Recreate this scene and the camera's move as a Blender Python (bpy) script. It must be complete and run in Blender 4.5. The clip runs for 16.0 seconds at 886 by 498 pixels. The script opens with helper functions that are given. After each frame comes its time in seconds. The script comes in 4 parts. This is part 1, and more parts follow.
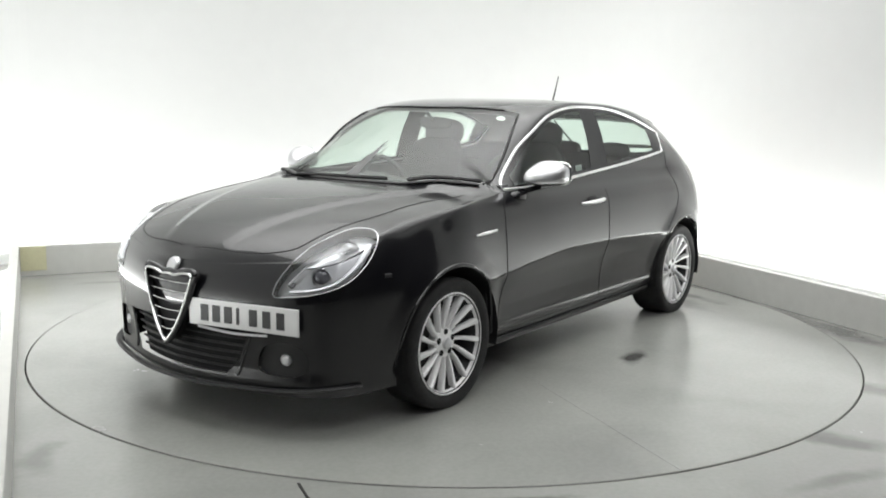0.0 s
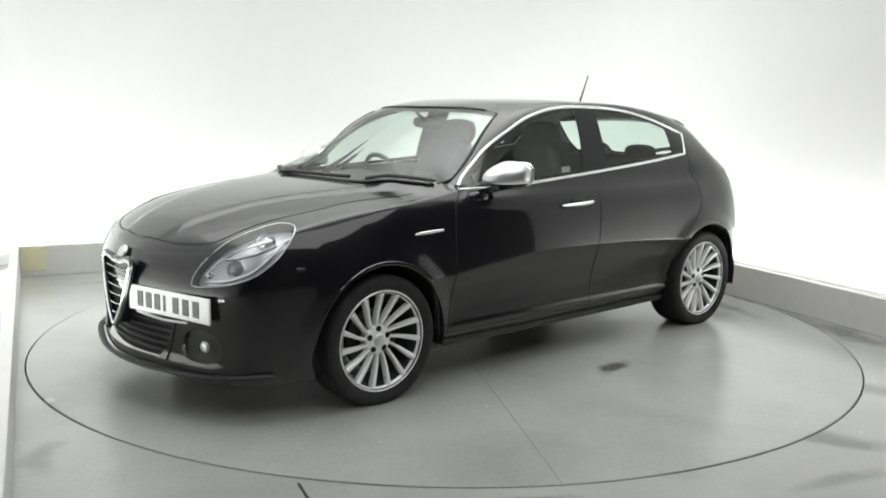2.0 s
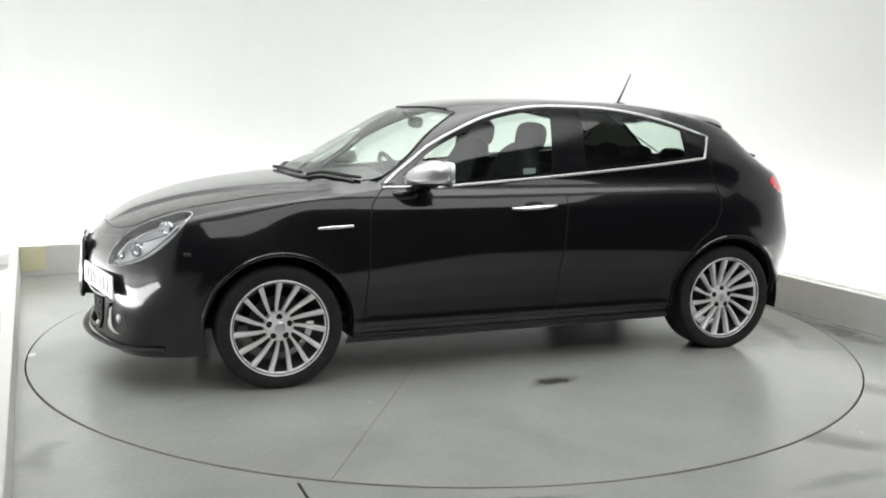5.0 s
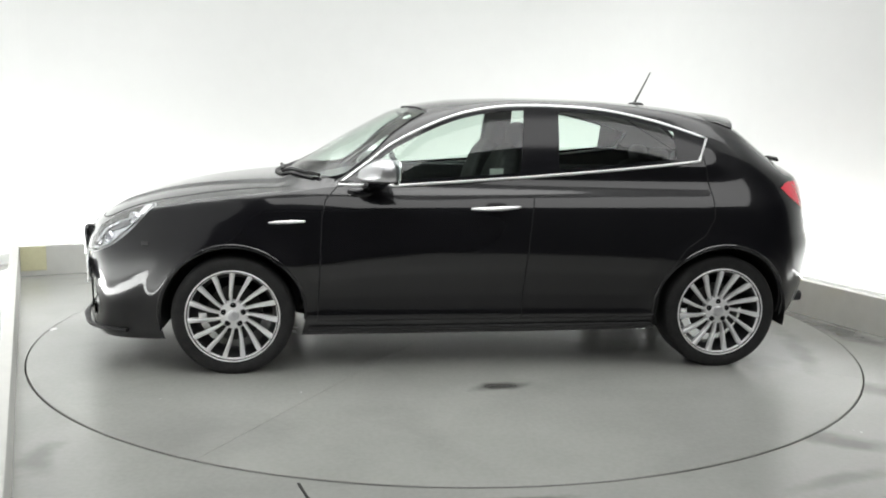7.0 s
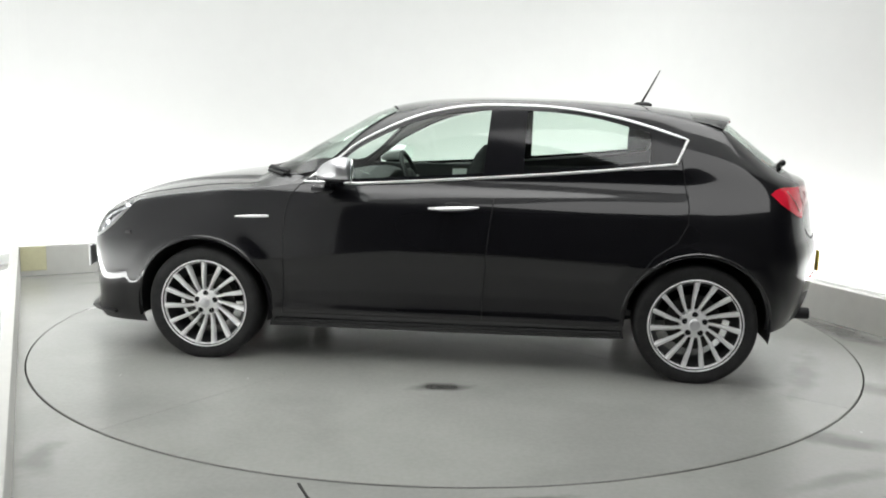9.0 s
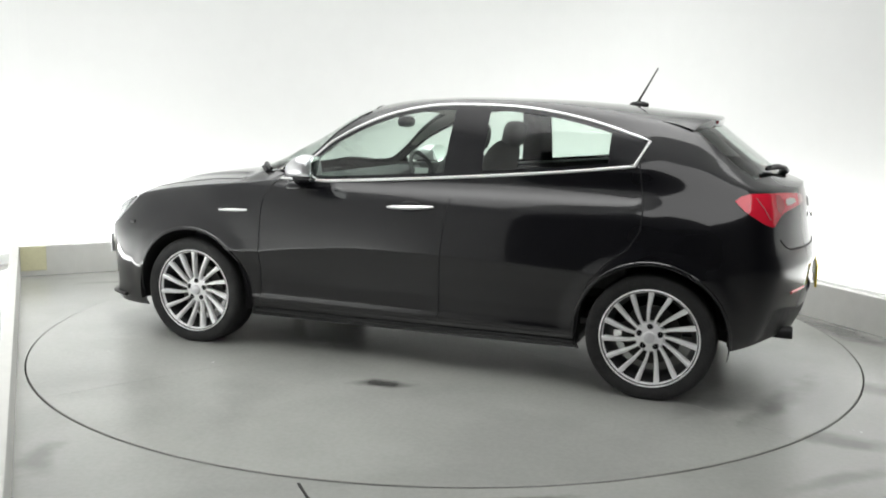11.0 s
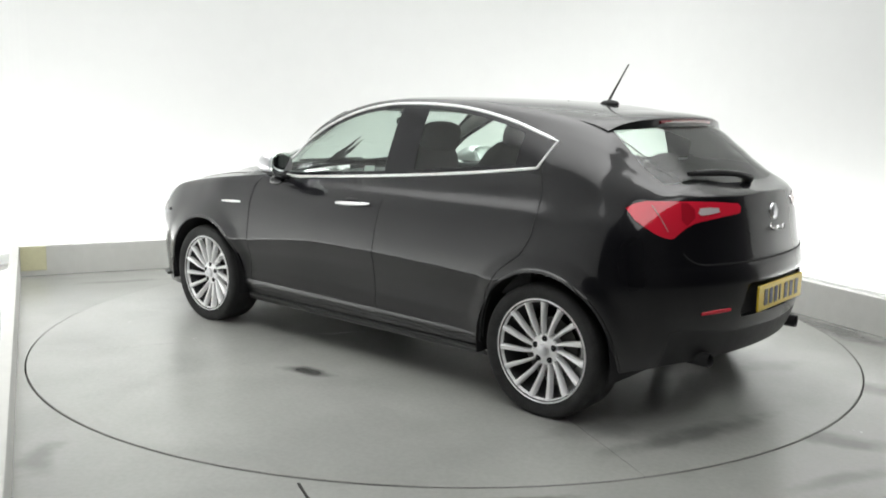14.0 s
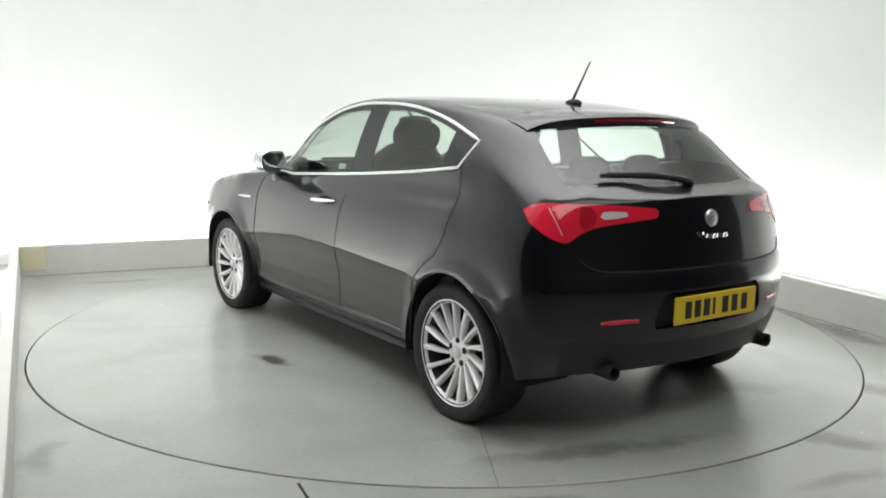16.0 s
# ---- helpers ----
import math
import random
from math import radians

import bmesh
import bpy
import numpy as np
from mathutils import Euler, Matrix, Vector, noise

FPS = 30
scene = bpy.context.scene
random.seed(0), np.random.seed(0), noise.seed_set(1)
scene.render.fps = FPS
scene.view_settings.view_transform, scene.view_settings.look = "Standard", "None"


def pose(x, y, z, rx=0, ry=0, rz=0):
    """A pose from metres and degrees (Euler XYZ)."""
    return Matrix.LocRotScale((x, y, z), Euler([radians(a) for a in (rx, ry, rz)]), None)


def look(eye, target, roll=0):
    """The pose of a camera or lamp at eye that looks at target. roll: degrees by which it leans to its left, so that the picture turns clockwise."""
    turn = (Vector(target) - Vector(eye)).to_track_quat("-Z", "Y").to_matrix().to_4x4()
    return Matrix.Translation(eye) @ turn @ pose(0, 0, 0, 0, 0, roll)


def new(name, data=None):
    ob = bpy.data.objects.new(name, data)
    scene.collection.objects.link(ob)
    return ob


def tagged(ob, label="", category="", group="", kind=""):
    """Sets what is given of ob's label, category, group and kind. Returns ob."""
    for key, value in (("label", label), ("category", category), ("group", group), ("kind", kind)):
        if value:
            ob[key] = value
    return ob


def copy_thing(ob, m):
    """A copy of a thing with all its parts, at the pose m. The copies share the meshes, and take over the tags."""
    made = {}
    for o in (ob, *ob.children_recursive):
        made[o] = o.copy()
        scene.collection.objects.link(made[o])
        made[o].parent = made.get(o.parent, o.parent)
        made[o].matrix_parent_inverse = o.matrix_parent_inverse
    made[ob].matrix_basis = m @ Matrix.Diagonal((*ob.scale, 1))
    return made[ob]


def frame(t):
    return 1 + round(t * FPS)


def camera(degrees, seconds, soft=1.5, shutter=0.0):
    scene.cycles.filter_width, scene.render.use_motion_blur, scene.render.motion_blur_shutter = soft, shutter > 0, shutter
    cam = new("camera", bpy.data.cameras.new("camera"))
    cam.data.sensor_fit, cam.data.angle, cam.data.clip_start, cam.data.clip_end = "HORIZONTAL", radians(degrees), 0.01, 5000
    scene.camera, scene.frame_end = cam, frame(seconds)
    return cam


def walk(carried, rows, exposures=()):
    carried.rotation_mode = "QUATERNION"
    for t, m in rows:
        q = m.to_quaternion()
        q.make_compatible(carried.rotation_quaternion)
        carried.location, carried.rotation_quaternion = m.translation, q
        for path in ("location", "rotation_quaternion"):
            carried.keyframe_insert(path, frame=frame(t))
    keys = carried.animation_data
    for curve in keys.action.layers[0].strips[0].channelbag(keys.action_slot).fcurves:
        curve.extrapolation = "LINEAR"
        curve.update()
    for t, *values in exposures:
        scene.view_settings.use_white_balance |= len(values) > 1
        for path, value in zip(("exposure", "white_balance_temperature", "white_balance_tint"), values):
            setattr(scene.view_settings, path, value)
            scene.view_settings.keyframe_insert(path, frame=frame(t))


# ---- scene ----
cam = camera(53.21, 16.0, soft=1.9)
EYE = (0.0, -5.556, 1.3965)
AIM = (-0.0172, -0.6191, 0.6053)
VIEW = look(EYE, AIM, 1.01)
walk(cam, [(0.0, VIEW), (16.0, VIEW)])

# ---- light ----
scene.view_settings.exposure = 0.0
world = bpy.data.worlds.new("studio_air")
scene.world = world
world.use_nodes = True
world.node_tree.nodes["Background"].inputs[0].default_value = (0.9, 0.95, 1.0, 1)
world.node_tree.nodes["Background"].inputs[1].default_value = 0.02

BOOTH = 25.2                       # degrees by which the booth is turned to the camera
UPS, UPB = 2.49, 2.68              # upstand faces: sides, back
WALL_S, WALL_B = 3.2, 3.4          # lit wall behind the light trough
FRONT = -2.7                       # where the booth opens to the dark hall
CEIL = 3.5


def booth(x, y, z=0.0):
    """Booth coordinates (x across, y to the back wall) to world."""
    a = radians(BOOTH)
    return Vector((x * math.cos(a) - y * math.sin(a), x * math.sin(a) + y * math.cos(a), z))


def area_lamp(name, at, aim, sx, sy, watts, colour=(1, 1, 1), spread=180):
    d = bpy.data.lights.new(name, "AREA")
    d.shape, d.size, d.size_y, d.energy, d.color = "RECTANGLE", sx, sy, watts, colour
    d.spread = radians(spread)
    ob = new(name, d)
    ob.matrix_world = look(at, aim)
    return ob


def lamps():
    cool = (0.985, 1.0, 0.98)
    for sgn, mid, long in ((-1, 0.40, 4.3), (1, 0.1, 4.8)):
        x = sgn * (WALL_S - 0.19)
        ob = area_lamp("trough_lamp", booth(x, mid, 0.03), booth(x, mid, 1.0), 0.34, long, 15.6 * long, cool)
        ob.matrix_world = Matrix.Translation(booth(x, mid, 0.06)) @ pose(0, 0, 0, 0, 0, BOOTH) @ pose(0, 0, 0, 180, -16 * sgn, 0)
    y = WALL_B - 0.19
    ob = area_lamp("trough_lamp", booth(0, y, 0.06), booth(0, y + 0.3, 1.0), 5.4, 0.34, 76, cool)
    ob.matrix_world = Matrix.Translation(booth(0, y, 0.06)) @ pose(0, 0, 0, 0, 0, BOOTH) @ pose(0, 0, 0, 180 + 16, 0, 0)
    ob = area_lamp("ceiling_lamp", booth(0, 0.4, CEIL - 0.05), booth(0, 0.4, 0), 5.6, 4.9, 126, (1.0, 1.0, 0.99), 105)
    ob.matrix_world = Matrix.Translation(booth(0, 0.4, CEIL - 0.05)) @ pose(0, 0, 0, 0, 0, BOOTH)
    ob = area_lamp("hall_lamp", booth(0, -5.2, 4.9), booth(0, -5.2, 0), 6.0, 3.4, 140, (1.0, 1.0, 0.99))
    ob.matrix_world = Matrix.Translation(booth(0, -5.2, 4.9)) @ pose(0, 0, 0, 0, 0, BOOTH)


lamps()


# ---- materials ----
def mat(name, colour, rough=0.5, metal=0.0, vary=0.0, scale=8.0, bump=0.0, bscale=60.0, coat=0.0, spec=0.5, emit=None):
    m = bpy.data.materials.new(name)
    m.use_nodes = True
    nt = m.node_tree
    b = nt.nodes["Principled BSDF"]
    b.inputs["Base Color"].default_value = (*colour, 1)
    b.inputs["Roughness"].default_value = rough
    b.inputs["Metallic"].default_value = metal
    b.inputs["Specular IOR Level"].default_value = spec
    b.inputs["Coat Weight"].default_value = coat
    b.inputs["Coat Roughness"].default_value = 0.055
    if emit:
        b.inputs["Emission Color"].default_value = (*emit[0], 1)
        b.inputs["Emission Strength"].default_value = emit[1]
    if vary or bump:
        tc = nt.nodes.new("ShaderNodeTexCoord")
    if vary:
        n = nt.nodes.new("ShaderNodeTexNoise")
        n.inputs["Scale"].default_value, n.inputs["Detail"].default_value = scale, 6
        n2 = nt.nodes.new("ShaderNodeTexNoise")
        n2.inputs["Scale"].default_value, n2.inputs["Detail"].default_value = scale * 9, 4
        nt.links.new(tc.outputs["Object"], n.inputs["Vector"])
        nt.links.new(tc.outputs["Object"], n2.inputs["Vector"])
        ad = nt.nodes.new("ShaderNodeMath")
        ad.operation = "ADD"
        nt.links.new(n.outputs[0], ad.inputs[0])
        nt.links.new(n2.outputs[0], ad.inputs[1])
        mr = nt.nodes.new("ShaderNodeMapRange")
        mr.inputs[1].default_value, mr.inputs[2].default_value = 0.6, 1.4
        mr.inputs[3].default_value, mr.inputs[4].default_value = 1 - vary, 1 + vary
        nt.links.new(ad.outputs[0], mr.inputs[0])
        mx = nt.nodes.new("ShaderNodeMix")
        mx.data_type, mx.blend_type = "RGBA", "MULTIPLY"
        mx.inputs[0].default_value = 1.0
        mx.inputs[6].default_value = (*colour, 1)
        nt.links.new(mr.outputs[0], mx.inputs[7])
        nt.links.new(mx.outputs[2], b.inputs["Base Color"])
        mr2 = nt.nodes.new("ShaderNodeMapRange")
        mr2.inputs[1].default_value, mr2.inputs[2].default_value = 0.6, 1.4
        mr2.inputs[3].default_value, mr2.inputs[4].default_value = rough * (1 + vary), rough * (1 - vary)
        nt.links.new(ad.outputs[0], mr2.inputs[0])
        nt.links.new(mr2.outputs[0], b.inputs["Roughness"])
    if bump:
        n = nt.nodes.new("ShaderNodeTexNoise")
        n.inputs["Scale"].default_value, n.inputs["Detail"].default_value = bscale, 5
        nt.links.new(tc.outputs["Object"], n.inputs["Vector"])
        bp = nt.nodes.new("ShaderNodeBump")
        bp.inputs["Strength"].default_value, bp.inputs["Distance"].default_value = bump, 0.004
        nt.links.new(n.outputs[0], bp.inputs["Height"])
        nt.links.new(bp.outputs[0], b.inputs["Normal"])
    return m


def glass_mat(name, tint, rough=0.0):
    """A thin pane: part clear tinted, part mirror by the angle of view."""
    m = bpy.data.materials.new(name)
    m.use_nodes = True
    nt = m.node_tree
    nt.nodes.remove(nt.nodes["Principled BSDF"])
    out = nt.nodes["Material Output"]
    tr = nt.nodes.new("ShaderNodeBsdfTransparent")
    tr.inputs[0].default_value = (*tint, 1)
    gl = nt.nodes.new("ShaderNodeBsdfGlossy")
    gl.inputs["Roughness"].default_value = rough
    lw = nt.nodes.new("ShaderNodeLayerWeight")
    lw.inputs[0].default_value = 0.5
    pw = nt.nodes.new("ShaderNodeMath")
    pw.operation = "POWER"
    pw.inputs[1].default_value = 5.0
    nt.links.new(lw.outputs["Facing"], pw.inputs[0])
    fr = nt.nodes.new("ShaderNodeMapRange")
    fr.inputs[3].default_value, fr.inputs[4].default_value = 0.085, 1.0
    nt.links.new(pw.outputs[0], fr.inputs[0])
    mx = nt.nodes.new("ShaderNodeMixShader")
    nt.links.new(fr.outputs[0], mx.inputs[0])
    nt.links.new(tr.outputs[0], mx.inputs[1])
    nt.links.new(gl.outputs[0], mx.inputs[2])
    nt.links.new(mx.outputs[0], out.inputs[0])
    return m


M = {}
M["paint"] = mat("black_paint", (0.0045, 0.0045, 0.0060), 0.34, 0.0, coat=1.0, spec=0.13)
M["paint"].node_tree.nodes["Principled BSDF"].inputs["Coat IOR"].default_value = 1.53
M["trim"] = mat("gloss_black_trim", (0.010, 0.010, 0.012), 0.12)
M["plastic"] = mat("black_plastic", (0.011, 0.011, 0.012), 0.50, vary=0.15, scale=20)
M["seam"] = mat("dark_gap", (0.004, 0.004, 0.005), 0.8)
M["chrome"] = mat("chrome", (0.80, 0.80, 0.80), 0.12, 1.0)
M["satin"] = mat("satin_silver", (0.72, 0.72, 0.74), 0.38, 1.0, vary=0.04, scale=20)
M["bright"] = mat("bright_trim", (0.86, 0.86, 0.86), 0.28, 0.55)
M["alloy"] = mat("alloy_silver", (0.90, 0.90, 0.905), 0.30, 0.15, vary=0.06, scale=14)
M["barrel"] = mat("alloy_barrel", (0.035, 0.035, 0.037), 0.5, 0.6)
M["tyre"] = mat("tyre_rubber", (0.013, 0.013, 0.0135), 0.75, vary=0.2, scale=16, bump=0.3, bscale=150)
M["disc_steel"] = mat("brake_steel", (0.06, 0.058, 0.055), 0.5, 0.8)
M["glass"] = glass_mat("window_glass", (0.80, 0.88, 0.83))
M["lens"] = glass_mat("lamp_lens", (0.93, 0.94, 0.95))
M["red"] = mat("red_lens", (0.72, 0.018, 0.045), 0.08, coat=1.0)
M["red_dark"] = mat("dark_red_lens", (0.20, 0.006, 0.015), 0.10, coat=1.0)
M["red_mid"] = mat("deep_red_lens", (0.42, 0.010, 0.025), 0.12, coat=1.0)
M["clear"] = mat("clear_lens", (0.62, 0.55, 0.55), 0.1, coat=1.0)
M["reflector"] = mat("lamp_reflector", (0.75, 0.75, 0.77), 0.15, 1.0)
M["lampblack"] = mat("lamp_housing", (0.72, 0.72, 0.74), 0.32, 0.60)
M["white_plate"] = mat("white_plate", (0.80, 0.80, 0.80), 0.35)
M["yellow_plate"] = mat("yellow_plate", (0.80, 0.58, 0.03), 0.35)
M["ink"] = mat("plate_ink", (0.02, 0.02, 0.022), 0.4)
M["cloth"] = mat("seat_cloth", (0.045, 0.045, 0.048), 0.9, vary=0.3, scale=40)
M["dash"] = mat("dash_plastic", (0.05, 0.05, 0.053), 0.65, vary=0.2, scale=30, bump=0.2, bscale=200)
M["lining"] = mat("cabin_lining", (0.09, 0.09, 0.092), 0.9, vary=0.15, scale=20)
M["headliner"] = mat("headliner_cloth", (0.42, 0.42, 0.40), 0.95, vary=0.06, scale=30)
M["mirror"] = mat("mirror_glass", (0.85, 0.9, 0.88), 0.02, 1.0)
M["paper"] = mat("sticker_paper", (0.75, 0.78, 0.76), 0.5)
M["wall"] = mat("white_wall_paint", (0.752, 0.757, 0.752), 0.8, vary=0.015, scale=0.7)
M["upstand"] = mat("upstand_paint", (0.60, 0.60, 0.575), 0.55, vary=0.05, scale=1.5, bump=0.05)
M["yellowed"] = mat("yellowed_filler", (0.62, 0.60, 0.40), 0.6, vary=0.06, scale=6)
M["dark_wall"] = mat("dark_hall_wall", (0.13, 0.13, 0.13), 0.8, vary=0.1, scale=1.0)
M["gap"] = mat("turntable_gap", (0.02, 0.02, 0.018), 0.9)


def floor_mat(name, seed, smear=()):
    """Worn grey painted floor: broad stains, tyre scuffs, and smears at given places."""
    m = bpy.data.materials.new(name)
    m.use_nodes = True
    nt = m.node_tree
    b = nt.nodes["Principled BSDF"]
    L = nt.links.new
    tc = nt.nodes.new("ShaderNodeTexCoord")
    mp = nt.nodes.new("ShaderNodeMapping")
    mp.inputs["Location"].default_value = (seed, seed * 0.7, 0)
    L(tc.outputs["Object"], mp.inputs[0])

    def noisy(scale, detail, dist=0.0):
        n = nt.nodes.new("ShaderNodeTexNoise")
        n.inputs["Scale"].default_value, n.inputs["Detail"].default_value, n.inputs["Distortion"].default_value = scale, detail, dist
        L(mp.outputs[0], n.inputs["Vector"])
        return n.outputs[0]

    def ramp(src, lo, hi, a, c):
        r = nt.nodes.new("ShaderNodeMapRange")
        r.interpolation_type = "SMOOTHSTEP"
        for k, v in zip((1, 2, 3, 4), (lo, hi, a, c)):
            r.inputs[k].default_value = v
        L(src, r.inputs[0])
        return r.outputs[0]

    def times(p, q):
        k = nt.nodes.new("ShaderNodeMath")
        k.operation = "MULTIPLY"
        L(p, k.inputs[0])
        L(q, k.inputs[1])
        return k.outputs[0]

    broad = ramp(noisy(0.8, 3, 0.2), 0.25, 0.8, 1.08, 0.86)
    grain = ramp(noisy(45, 6), 0.3, 0.7, 0.97, 1.03)
    scuff = ramp(noisy(1.7, 7, 0.5), 0.40, 0.95, 1.0, 0.80)
    f = times(times(broad, grain), scuff)
    for sx, sy, rx, ry, ang, deep in smear:
        mq = nt.nodes.new("ShaderNodeMapping")
        mq.vector_type = "TEXTURE"
        mq.inputs["Location"].default_value = (sx, sy, 0)
        mq.inputs["Rotation"].default_value = (0, 0, radians(ang))
        mq.inputs["Scale"].default_value = (rx, ry, 1)
        L(tc.outputs["Object"], mq.inputs[0])
        w = nt.nodes.new("ShaderNodeTexNoise")
        w.inputs["Scale"].default_value, w.inputs["Detail"].default_value = 5, 7
        L(tc.outputs["Object"], w.inputs["Vector"])
        wv = nt.nodes.new("ShaderNodeVectorMath")
        wv.operation = "MULTIPLY_ADD"
        L(w.outputs["Color"], wv.inputs[0])
        wv.inputs[1].default_value = (1.6, 1.6, 0)
        L(mq.outputs[0], wv.inputs[2])
        ln = nt.nodes.new("ShaderNodeVectorMath")
        ln.operation = "LENGTH"
        of = nt.nodes.new("ShaderNodeVectorMath")
        of.operation = "SUBTRACT"
        of.inputs[1].default_value = (0.8, 0.8, 0)
        L(wv.outputs[0], of.inputs[0])
        fl = nt.nodes.new("ShaderNodeVectorMath")
        fl.operation = "MULTIPLY"
        fl.inputs[1].default_value = (1, 1, 0)
        L(of.outputs[0], fl.inputs[0])
        L(fl.outputs[0], ln.inputs[0])
        f = times(f, ramp(ln.outputs["Value"], 0.2, 1.05, deep, 1.0))
    mx = nt.nodes.new("ShaderNodeMix")
    mx.data_type, mx.blend_type = "RGBA", "MULTIPLY"
    mx.inputs[0].default_value = 1.0
    mx.inputs[6].default_value = (0.304, 0.308, 0.292, 1)
    L(f, mx.inputs[7])
    L(mx.outputs[2], b.inputs["Base Color"])
    L(ramp(noisy(3.0, 6, 0.5), 0.2, 0.8, 0.235, 0.275), b.inputs["Roughness"])
    b.inputs["Specular IOR Level"].default_value = 1.0
    bp = nt.nodes.new("ShaderNodeBump")
    bp.inputs["Strength"].default_value, bp.inputs["Distance"].default_value = 0.12, 0.002
    L(noisy(70, 5), bp.inputs["Height"])
    L(bp.outputs[0], b.inputs["Normal"])
    return m


OX, OY = -0.095, 0.10              # car's middle on the turntable
M["disc"] = floor_mat("worn_disc_paint", 3.0, ((-0.13, 1.26, 0.21, 0.075, 12, 0.20), (-1.9, -0.6, 0.30, 0.12, 75, 0.80), (-2.06, 0.67, 0.60, 0.10, 72, 0.62), (-1.72, 0.95, 0.34, 0.14, 62, 0.74)))
M["floor"] = floor_mat("worn_floor_paint", 11.0, ((1.75, -1.90, 0.30, 0.12, -20, 0.45), (2.20, -1.15, 0.16, 0.30, 30, 0.50), (1.55, -2.30, 0.30, 0.07, 25, 0.60), (2.36, 0.56, 0.95, 0.20, -65, 0.50), (2.04, 1.26, 0.60, 0.18, -65, 0.52), (2.16, 0.30, 0.45, 0.12, -60, 0.70), (2.62, -0.02, 0.45, 0.18, -65, 0.52), (1.40, 2.15, 0.40, 0.14, -30, 0.70),
    (-1.60, -2.25, 0.10, 0.22, 20, 0.62), (0.35, -2.53, 0.22, 0.04, 5, 0.55), (-2.55, 1.25, 0.50, 0.07, 24, 0.75), (-2.10, 2.00, 0.45, 0.05, 22, 0.72)))


# ---- mesh helpers ----
def mesh_of(name, verts, faces, material, smooth=True, normals=None):
    me = bpy.data.meshes.new(name)
    me.from_pydata([tuple(v) for v in verts], [], [tuple(f) for f in faces])
    me.materials.append(material)
    if smooth:
        me.polygons.foreach_set("use_smooth", [True] * len(me.polygons))
    me.update()
    if normals is not None:
        me.normals_split_custom_set_from_vertices([tuple(n) for n in normals])
    return me


def part(name, bm, material, parent, label="", smooth=True):
    """Link a bmesh (or a ready mesh) as one object under parent."""
    if isinstance(bm, bmesh.types.BMesh):
        me = bpy.data.meshes.new(name)
        bm.to_mesh(me)
        bm.free()
        me.materials.append(material)
        if smooth:
            me.polygons.foreach_set("use_smooth", [True] * len(me.polygons))
            me.set_sharp_from_angle(angle=radians(38))
    else:
        me = bm
    ob = new(name, me)
    if parent is not None:
        ob.parent = parent
    if label:
        tagged(ob, label)
    return ob


def box_bm(cx, cy, cz, sx, sy, sz, bev=0.0, seg=2):
    bm = bmesh.new()
    bmesh.ops.create_cube(bm, size=1)
    for v in bm.verts:
        v.co = Vector((cx + v.co.x * sx, cy + v.co.y * sy, cz + v.co.z * sz))
    if bev:
        bmesh.ops.bevel(bm, geom=bm.edges[:], offset=bev, segments=seg, affect="EDGES", profile=0.5)
    return bm


def tube_bm(pts, rad, sides=8, closed=False, flat=1.0, up=None):
    """A round or flattened rod along points."""
    pts = [Vector(p) for p in pts]
    n = len(pts)
    bm = bmesh.new()
    rings = []
    for i, p in enumerate(pts):
        a = pts[(i - 1) % n] if closed or i else pts[i]
        b = pts[(i + 1) % n] if closed or i < n - 1 else pts[i]
        d = (b - a).normalized()
        ref = up[i] if up else Vector((0, 0, 1))
        s = d.cross(ref)
        if s.length < 1e-4:
            s = d.cross(Vector((1, 0, 0)))
        s.normalize()
        u = s.cross(d).normalized()
        r = rad[i] if isinstance(rad, (list, tuple)) else rad
        rings.append([bm.verts.new(p + s * math.cos(2 * math.pi * k / sides) * r + u * math.sin(2 * math.pi * k / sides) * r * flat) for k in range(sides)])
    for i in range(n if closed else n - 1):
        p, q = rings[i], rings[(i + 1) % n]
        for k in range(sides):
            bm.faces.new((p[k], p[(k + 1) % sides], q[(k + 1) % sides], q[k]))
    if not closed:
        bm.faces.new(rings[0][::-1])
        bm.faces.new(rings[-1])
    bmesh.ops.recalc_face_normals(bm, faces=bm.faces[:])
    return bm


def lathe_bm(profile, n=64):
    """Turn (radius, depth) pairs about the y axis."""
    bm = bmesh.new()
    rings = [[bm.verts.new((r * math.cos(2 * math.pi * k / n), d, r * math.sin(2 * math.pi * k / n))) for k in range(n)] for r, d in profile]
    for a, b in zip(rings, rings[1:]):
        for k in range(n):
            bm.faces.new((a[k], a[(k + 1) % n], b[(k + 1) % n], b[k]))
    bmesh.ops.recalc_face_normals(bm, faces=bm.faces[:])
    return bm


def pchip(xs, ys):
    """Monotone cubic through (xs, ys); returns a function on arrays."""
    xs, ys = np.array(xs, float), np.array(ys, float)
    if xs[0] > xs[-1]:
        xs, ys = xs[::-1], ys[::-1]
    h, d = np.diff(xs), np.diff(ys) / np.diff(xs)
    m = np.zeros(len(xs))
    m[0], m[-1] = d[0], d[-1]
    for i in range(1, len(xs) - 1):
        if d[i - 1] * d[i] > 0:
            w1, w2 = 2 * h[i] + h[i - 1], h[i] + 2 * h[i - 1]
            m[i] = (w1 + w2) / (w1 / d[i - 1] + w2 / d[i])

    def f(x):
        x = np.clip(np.asarray(x, float), xs[0], xs[-1])
        i = np.clip(np.searchsorted(xs, x) - 1, 0, len(xs) - 2)
        t = (x - xs[i]) / h[i]
        return (1 + 2 * t) * (1 - t) ** 2 * ys[i] + t * (1 - t) ** 2 * h[i] * m[i] + t * t * (3 - 2 * t) * ys[i + 1] + t * t * (t - 1) * h[i] * m[i + 1]
    return f


